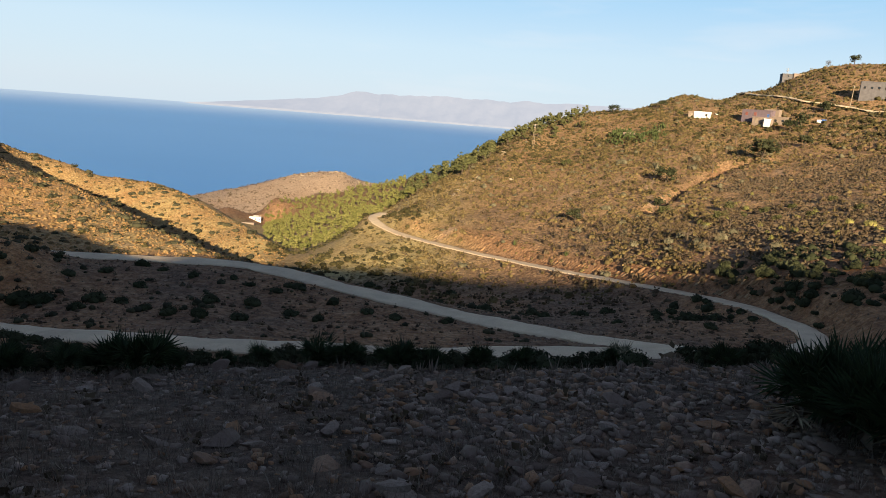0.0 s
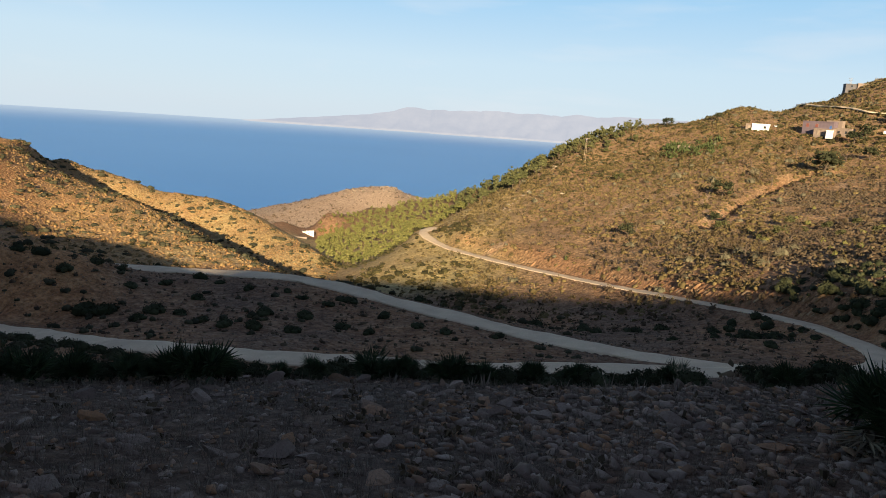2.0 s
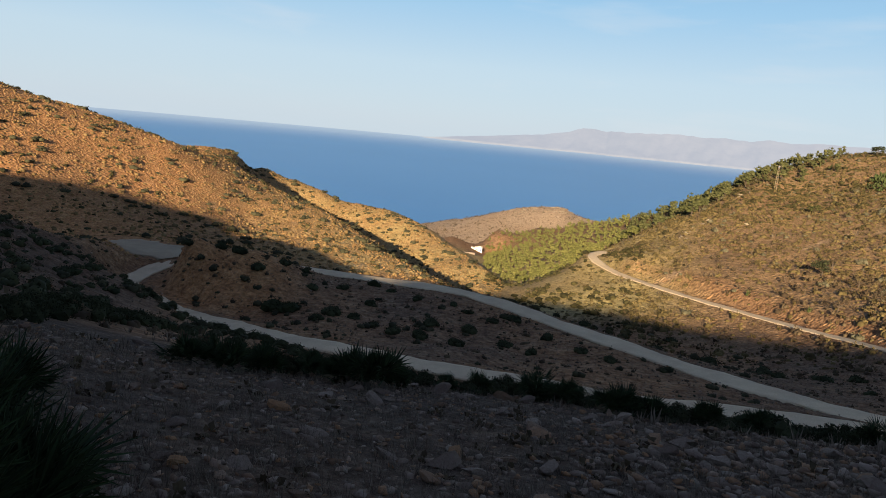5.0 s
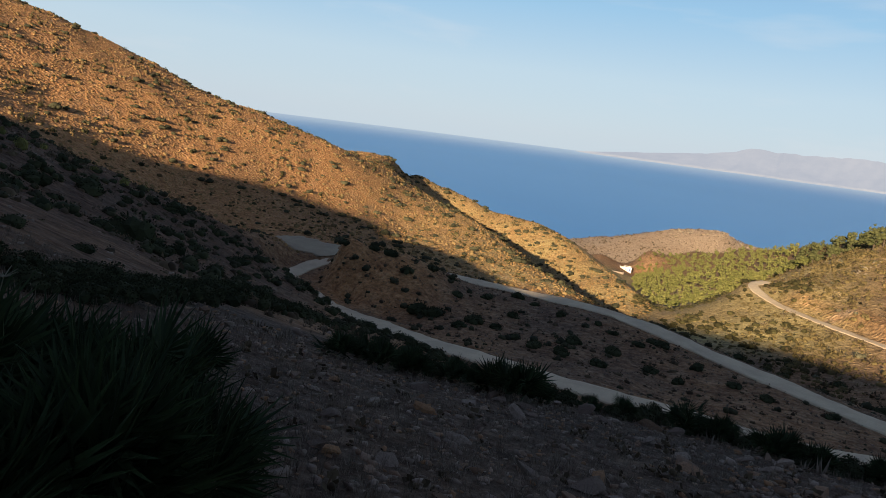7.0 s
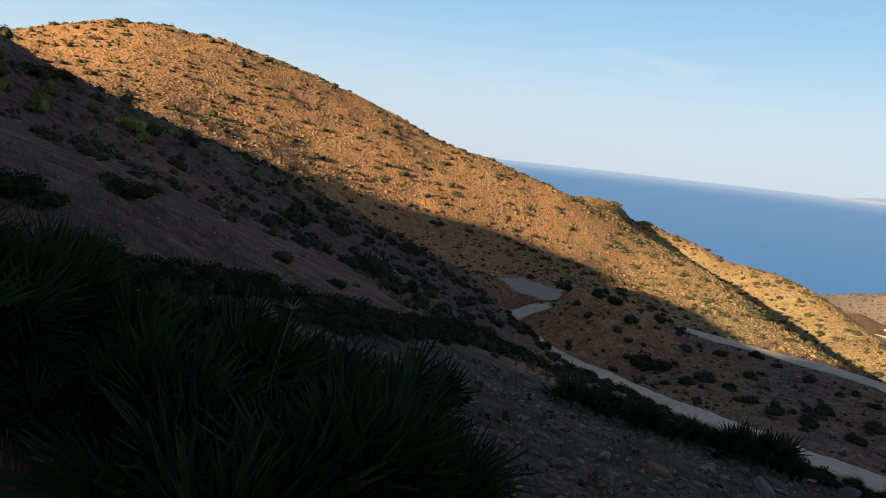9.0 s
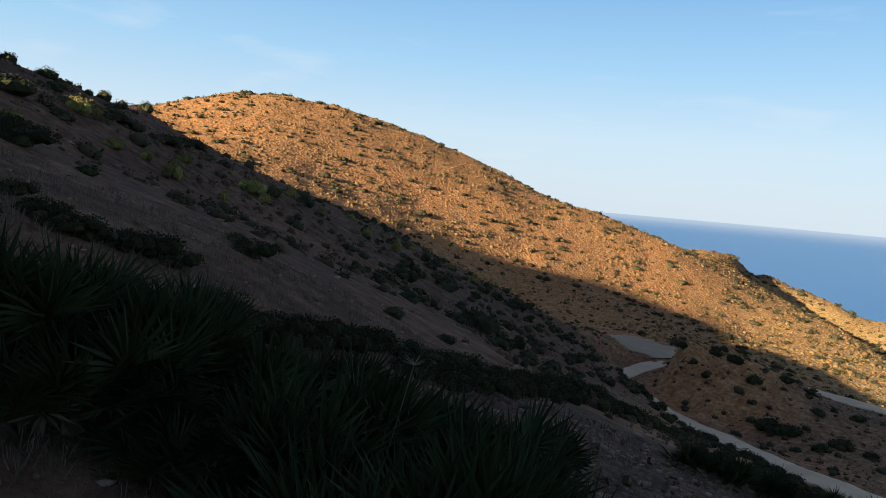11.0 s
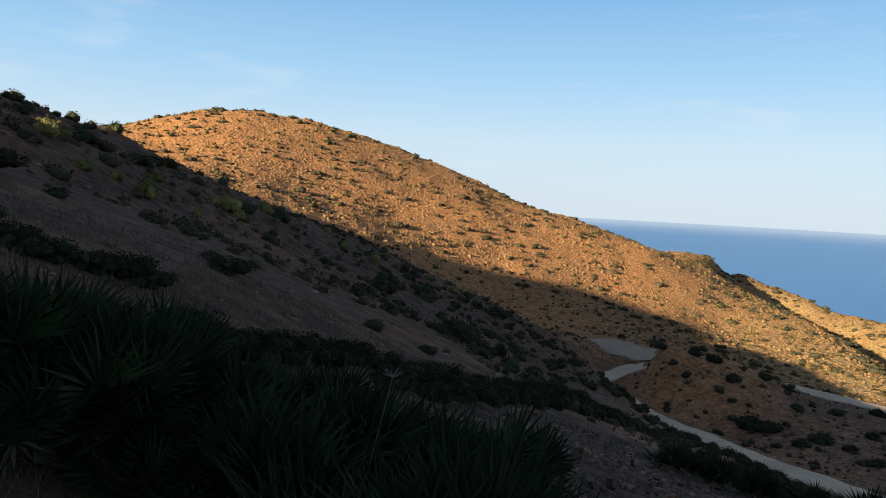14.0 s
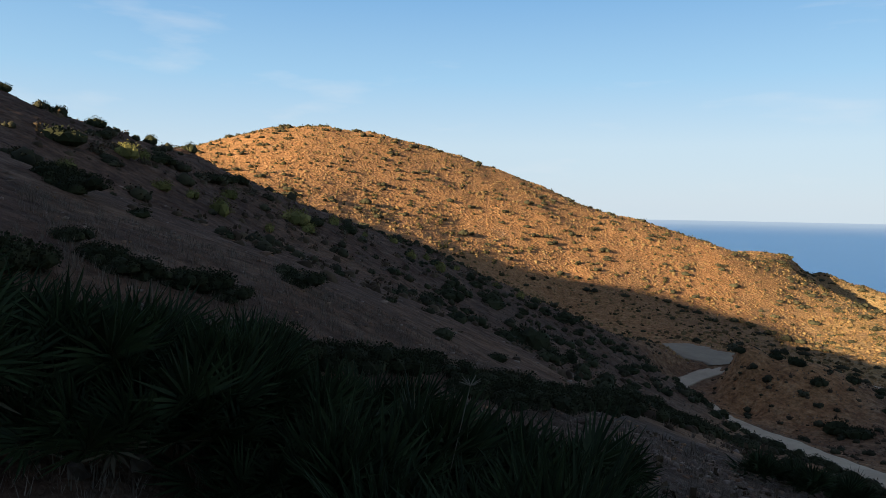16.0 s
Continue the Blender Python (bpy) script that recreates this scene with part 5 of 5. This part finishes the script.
YOUNG = "small yellow-green bush on the old brown field"
for a, r, s in [(-22.0, 166, 1.0), (-22.5, 186, 0.8), (-23.2, 179, 1.0), (-24.4, 148, 1.0), (-25.3, 130, 0.9), (-25.8, 144, 0.8), (-26.8, 137, 0.9), (-27.9, 169, 0.8), (-30.1, 148, 0.9), (-31.4, 139, 1.3), (-32.4, 116, 1.0), (-26.8, 162, 0.8), (-23.5, 200, 0.9), (-19.5, 170, 1.0), (-29.5, 130, 0.8), (-28.6, 145, 0.8), (-20.7, 155, 1.1), (-20.2, 160, 1.0), (-24.9, 138, 0.7), (-27.4, 134, 0.6), (-31.9, 132, 1.0), (-21.4, 172, 0.9)]:
    shrub("spurge", SPURGES, (a, r), s, YOUNG, "shrub", "bushes of the old field", 1.2)
for a, r, s in [(-19.2, 250, 2.6), (-19.1, 237, 2.4), (-21.5, 270, 2.2), (-22.3, 259, 2.8), (-23.8, 261, 2.0), (-22.6, 141, 1.6), (-21.7, 134, 1.8), (-20.6, 127, 1.5), (-25.7, 118, 1.4), (-20.1, 132, 1.6), (-18.0, 137, 1.5), (-15.4, 140, 1.3), (-13.7, 247, 2.2), (-16.4, 235, 2.2), (-16.2, 299, 1.8), (-11.8, 287, 1.8), (-10.9, 161, 1.4), (-19.0, 143, 1.5), (-12.9, 185, 1.6)]:
    shrub("broom", BROOMS, (a, r), s, "large grey-olive bush on the dry hillside", "shrub", "large bushes of the facing hill", 1.0)


# ---- prickly pears ----
PADS = [make_mesh("pad", (ico(1)[0] * (0.22, 0.07, 0.30) + (0, 0, 0.27), ico(1)[1]), PEAR, True)]


def prickly_pear(spot, size):
    ob = stand("prickly_pear", spot, turn=rng.uniform(0, 6.28), scale=size)
    for k in range(17):
        p = part("pad", PADS[0], ob)
        lvl = k // 5
        p.location = (rng.normal() * 0.5, rng.normal() * 0.5, lvl * 0.36 - 0.05)
        p.rotation_euler = (rng.uniform(-0.6, 0.6), rng.uniform(-0.6, 0.6), rng.uniform(0, 6.28))
    return tagged(ob, "large green prickly pear clump beside a low wall", "cactus", "prickly pear thicket")


x, y, a, r = sown(34, -16.6, -11.8, 284, 305)
for i in range(len(x)):
    prickly_pear((a[i], r[i]), rng.uniform(1.2, 1.9))
AGAVE = [make_mesh("agave", tuft_shape(91, 26, 0.15), PEAR)]
for a, r in ((-5.9, 155), (-10.2, 141)):
    shrub("agave", AGAVE, (a, r), 1.5, "grey-green agave rosette above the track", "agave", "agaves")


# ---- rocks ----
SLABS = [make_mesh("rock_slab", (stone_shape(s + 400)[0] * (1.7, 0.42, 1.0), stone_shape(s + 400)[1]), STRATA) for s in range(5)]
cut = centre_line("cut_top", 1.0)
for i in range(0, len(cut)):
    a, r = math.degrees(math.atan2(-cut[i, 0], cut[i, 1])), math.hypot(cut[i, 0], cut[i, 1])
    if not (-31 < a < 4.5) or rng.random() < (0.5 if a > -11 else 0.25):
        continue
    for row in range(2):
        rr = r - 0.6 - row * 2.0
        x, y = plan(a + rng.uniform(-0.2, 0.2), rr)
        if not off_road(np.array([x]), np.array([y]), 1.2)[0]:
            continue
        s = rng.uniform(0.35, 0.85) if a > -11 else rng.uniform(0.45, 1.0)
        ob = new("rock_slab", SLABS[int(rng.integers(0, 5))])
        ob.matrix_world = Matrix.LocRotScale((x, y, float(ground(x, y)[0]) - 0.1 * s), Euler((rng.uniform(-0.3, 0.3), -0.65 + rng.uniform(-0.25, 0.25), math.radians(a) + rng.uniform(-0.35, 0.35))), (s, s, s * rng.uniform(0.7, 1.1)))
        tagged(ob, "tilted ochre rock layer in the cut beside the track", "rock", "rock layers of the road cut")
PALEROCK = stone_material("pale_rock", [(0.0, (0.22, 0.165, 0.11)), (1.0, (0.38, 0.31, 0.22))], 1.2)
BOULDERS = [make_mesh("boulder", (stone_shape(s + 440)[0] * (1.2, 0.8, 1.0), stone_shape(s + 440)[1]), PALEROCK) for s in range(5)]
for a, r, s in [(-0.6, 221, 1.2), (-0.2, 217, 0.8), (-1.0, 224, 1.3), (-1.3, 231, 1.0), (-1.9, 236, 1.1), (-0.9, 218, 0.9), (-0.5, 219, 0.6), (-1.2, 227, 0.7), (-1.5, 229, 0.8), (-0.8, 226, 0.9), (-1.7, 233, 0.6), (-0.3, 221, 0.6), (-2.3, 240, 1.0), (0.2, 214, 0.8), (-4.0, 275, 1.3), (-4.5, 279, 1.5), (-4.9, 283, 1.0), (-3.0, 228, 0.8), (-5.2, 232, 0.9), (-7.0, 215, 0.8), (-4.4, 222, 0.7)]:
    x, y = plan(a, r)
    ob = new("boulder", BOULDERS[int(rng.integers(0, 5))])
    ob.matrix_world = Matrix.LocRotScale((x, y, float(ground(x, y)[0]) - 0.15 * s), Euler((rng.uniform(-0.5, 0.5), rng.uniform(-0.8, -0.2), rng.uniform(0, 6.28))), (s * 1.3, s * 1.3, s * 1.1))
    tagged(ob, "pale limestone boulder of the outcrop", "rock", "outcrop boulders")


x, y, a, r = sown(900, 6.2, 13.5, 596, 640)
rim = np.abs(rough(x, y, 14, 91)) < 0.28
strew("rim_rocks", [stone_shape(s + 460, 1) for s in range(5)], x[rim], y[rim], rng.uniform(0.5, 1.7, int(rim.sum())), PALEROCK, "pale rock ledges along the rim of the headland", "rocks", 0.15)

# ---- houses and posts ----
def box(w, d, h, x=0.0, y=0.0, z=0.0, bevel=0.03):
    bm = bmesh.new()
    bmesh.ops.create_cube(bm, size=1.0)
    bmesh.ops.scale(bm, vec=(w, d, h), verts=bm.verts)
    bmesh.ops.translate(bm, vec=(x, y, z + h / 2), verts=bm.verts)
    if bevel:
        bmesh.ops.bevel(bm, geom=bm.edges[:], offset=bevel, segments=1, affect="EDGES")
    v = np.array([tuple(p.co) for p in bm.verts])
    bm.verts.index_update()
    f = [tuple(p.index for p in q.verts) for q in bm.faces]
    bm.free()
    return v, f


def block(parent, w, d, h, x, y, wall, label="", base=1.5):
    """A flat-roofed block with a parapet; its front faces the valley."""
    b = part("wall", make_mesh("wall", box(w, d, h + base, x, y, -base), wall), parent, label)
    rim = [box(w + 0.16, 0.18, 0.35, x, y - d / 2, h), box(w + 0.16, 0.18, 0.35, x, y + d / 2, h), box(0.18, d - 0.2, 0.35, x - w / 2, y, h), box(0.18, d - 0.2, 0.35, x + w / 2, y, h)]
    part("parapet", make_mesh("parapet", joined(rim), wall), parent)
    part("roof", make_mesh("roof", box(w - 0.2, d - 0.2, 0.12, x, y, h + 0.003), SANDY), parent)
    return b


def opening(parent, x, y, z, w, h, leaf, name="window"):
    o = part(name, make_mesh(name, joined([box(w + 0.1, 0.12, 0.06, x, y, z - 0.06), box(w + 0.1, 0.1, 0.05, x, y, z + h), box(0.05, 0.1, h, x - w / 2 - 0.025, y, z), box(0.05, 0.1, h, x + w / 2 + 0.025, y, z)]), SANDY), parent)
    part("shutter" if name == "window" else "door_leaf", make_mesh("leaf", box(w, 0.05, h, x, y - 0.01, z), leaf), o)


def facing(name, spot, extra=0.0):
    h = stand(name, spot, turn=math.radians(spot[0] + extra))
    return h


h = facing("house", (-22.9, 313), -24)
block(h, 11.8, 4.6, 5.0, 0, 2.3, PINK_SHADE, "rose plastered two-storey wall", 4.0)
block(h, 6.0, 2.4, 5.6, 4.4, 5.0, SANDY, "", 4.0)
block(h, 6.4, 3.2, 2.8, 9.0, 2.6, SANDY, "unplastered side wing", 4.0)
block(h, 7.2, 3.0, 2.2, 3.6, -1.5, SANDY, "pale low front annex", 4.0)
block(h, 2.0, 1.6, 1.6, 6.6, -4.2, WHITE, "", 1.2)
opening(h, -3.9, -0.05, 3.0, 1.1, 1.3, REDPAINT)
opening(h, -0.4, -0.05, 3.0, 1.1, 1.3, REDPAINT)
opening(h, 4.9, -0.05, 2.6, 0.9, 1.2, BLUEPAINT)
opening(h, 1.8, -3.05, 0.1, 0.9, 1.9, WOOD, "door")
opening(h, 7.6, 0.95, 1.1, 0.9, 0.9, GLASS)
opening(h, 10.4, 0.95, 1.1, 0.9, 0.9, GLASS)
tagged(h, "rose-coloured flat-roofed farmhouse with red shutters on the hill", "house")
h = facing("cottage", (-19.0, 323), -6)
block(h, 6.6, 5.0, 2.5, 0.9, 2.5, WHITE, "bright whitewashed wall")
block(h, 2.4, 4.0, 2.3, -3.7, 2.6, SANDY)
block(h, 2.2, 2.4, 2.2, 6.6, 7.5, WHITE)
opening(h, -3.6, 0.57, 0.0, 0.9, 1.9, WOOD, "door")
opening(h, 2.6, -0.05, 1.0, 0.8, 0.9, GLASS)
tagged(h, "small whitewashed cottage with a low side shed", "house")
h = facing("hilltop_house", (-25.0, 398), 14)
# pale and grey blocks paint the lit and the shaded face of one house
block(h, 7.0, 6.0, 2.0, 3.2, 3.0, SANDY, "sunlit pale end wall", 3.0)
block(h, 5.0, 5.0, 1.7, -2.8, 3.4, GREYWALL_SHADE, "grey wall with its shade painted in", 3.0)
opening(h, -2.6, 0.85, 0.5, 0.8, 0.8, GLASS)
tagged(h, "low flat-roofed house on the brow of the hill", "house")
h = facing("long_building", (-31.2, 334), 4)
block(h, 23.0, 7.0, 6.2, 0, 3.5, GREYWALL_SHADE, "long grey rendered wall", 3.0)
for k in range(9):
    opening(h, -10.0 + 2.5 * k, -0.05, 3.6, 0.8, 0.9, GLASS)
tagged(h, "long grey flat-roofed building with a row of small windows", "house")
h = facing("seaside_house", (15.4, 428), 0)
h.scale = (0.72,) * 3
block(h, 6.4, 5.0, 3.2, 0.6, 2.5, WHITE, "bright white wall")
block(h, 3.4, 4.0, 2.4, -4.2, 2.6, WHITE, "", 1.0)
opening(h, -0.8, -0.05, 1.0, 0.9, 1.1, GLASS)
opening(h, 2.2, -0.05, 0.1, 1.0, 2.0, BLUEPAINT, "door")
tagged(h, "white seaside house at the foot of the headland", "house")
w = facing("terrace_wall", (16.1, 398))
part("wall", make_mesh("wall", box(7, 0.5, 1.9, 0, 0, -1.2, 0.06), SANDY), w)
tagged(w, "pale terrace wall in front of the white house", "wall")
w = facing("garden_wall", (-14.3, 299))
part("wall", make_mesh("wall", box(8, 0.5, 2.0, 0, 0, -0.9, 0.08), SANDY), w)
tagged(w, "low pale garden wall among prickly pears", "wall")
c = facing("water_tank", (-27.2, 311), 8)
part("tank", make_mesh("tank", box(1.7, 1.4, 1.5, 0.9, 0, 0, 0.12), BLUEPAINT), c)
part("plinth", make_mesh("plinth", box(1.4, 1.4, 1.5, -0.75, 0, -0.3), WHITE), c)
tagged(c, "blue tank beside a white block near the farmhouse", "tank")


def mast(name, spot, height, width, mat, label, arms=1, lean=0.0):
    m = stand(name, spot, turn=math.radians(spot[0]))
    m.rotation_euler = (0, lean, math.radians(spot[0]))
    for sx, sy in ((-1, -1), (1, -1), (1, 1), (-1, 1)):
        part("leg", make_mesh("leg", limb((sx * width, sy * width, -0.5), (sx * width * 0.35, sy * width * 0.35, height), 0.07, 0.05, 4), mat), m)
    lat = []
    n = int(height / 0.9)
    for k in range(n):
        f, g = k / n, (k + 1) / n
        a0, a1 = width * (1 - 0.65 * f), width * (1 - 0.65 * g)
        for s in (-1, 1):
            lat.append(limb((-a0, s * a0, f * height), (a1, s * a1, g * height), 0.035, 0.035, 4))
            lat.append(limb((s * a0, a0, f * height), (s * a1, -a1, g * height), 0.035, 0.035, 4))
    part("lattice", make_mesh("lattice", joined(lat), mat), m)
    for k in range(arms):
        part("cross_arm", make_mesh("cross_arm", box(2.2 - 0.4 * k, 0.12, 0.14, 0, 0, height - 0.3 - 0.9 * k), mat), m)
    return tagged(m, label, "pylon")


mast("pylon", (-24.5, 404), 6.2, 0.45, METAL, "grey steel lattice pylon on the hilltop", 2)
mast("pylon", (-6.6, 288), 9.3, 0.42, WOOD, "slim pale lattice pylon above the pines", 1)
p = stand("utility_pole", (-28.8, 327))
part("pole", make_mesh("pole", limb((0, 0, -0.5), (0.35, 0, 9.0), 0.16, 0.11, 8), WOOD), p)
part("cross_arm", make_mesh("cross_arm", box(1.5, 0.12, 0.12, 0.33, 0, 8.4), WOOD), p)
tagged(p, "pale wooden utility pole beside the upper track", "utility pole")

# ---- upper track ----
ua, ur = np.array([-21.6, -22.3, -23.2, -25.9, -28.7, -31.1, -34]), np.array([398, 386, 364, 339, 327, 318, 312])
us = np.linspace(0, 6, 140)
ux, uy = plan(np.interp(us, np.arange(7), ua), np.interp(us, np.arange(7), ur))
uz = ground(ux, uy)
for _ in range(10):
    uz[1:-1] = (uz[:-2] + 2 * uz[1:-1] + uz[2:]) / 4
road("road_5", np.c_[ux, uy, uz + 0.45], 2.0, "pale dirt track along the upper hillside")

# ---- loose stones along the track edges ----
ex, ey = [], []
for line, half in ROADS.values():
    d = np.gradient(line[:, :2], axis=0)
    d /= np.linalg.norm(d, axis=1)[:, None]
    for side in (-1, 1):
        for k in range(4):
            off = side * (half * rng.uniform(0.92, 1.0, len(line)) + rng.exponential(0.45, len(line)))
            ex.append(line[:, 0] - d[:, 1] * off + rng.uniform(-0.5, 0.5, len(line)))
            ey.append(line[:, 1] + d[:, 0] * off + rng.uniform(-0.5, 0.5, len(line)))
ex, ey = np.concatenate(ex), np.concatenate(ey)
ok = off_road(ex, ey, -0.25)
strew("track_edge_stones", PEBBLES, ex[ok], ey[ok], 0.05 + 0.2 * rng.random(ok.sum()) ** 2.5, STONE, "low ridge of stones and dirt along the tracks", "stones", -0.2)

# ---- dry umbel stalk among the dwarf palms ----
stalk = new("dry_umbel_stalk")
bx, by = -4.55, 2.3
stalk.location = (bx, by, float(ground(bx, by)[0]) - 0.02)
tip = np.array((-4.50, 2.61, -1.23)) - np.array(stalk.location)
STALK = leaf_material("dry_stalk", (0.15, 0.13, 0.10), (0.26, 0.23, 0.18), False)
stem = part("stem", make_mesh("stem", limb((0, 0, 0), tip, 0.004, 0.003, 6), STALK), stalk)
for k in range(9):
    q = tip + np.array((math.cos(k * 0.7), math.sin(k * 0.7), 0.75 if k % 2 else 0.35)) * 0.075
    part("ray", make_mesh("ray", limb(tip, q, 0.004, 0.002, 4), STALK), stalk)
tagged(stalk, "pale dried umbel stalk leaning among dark dwarf palms", "dry plant")
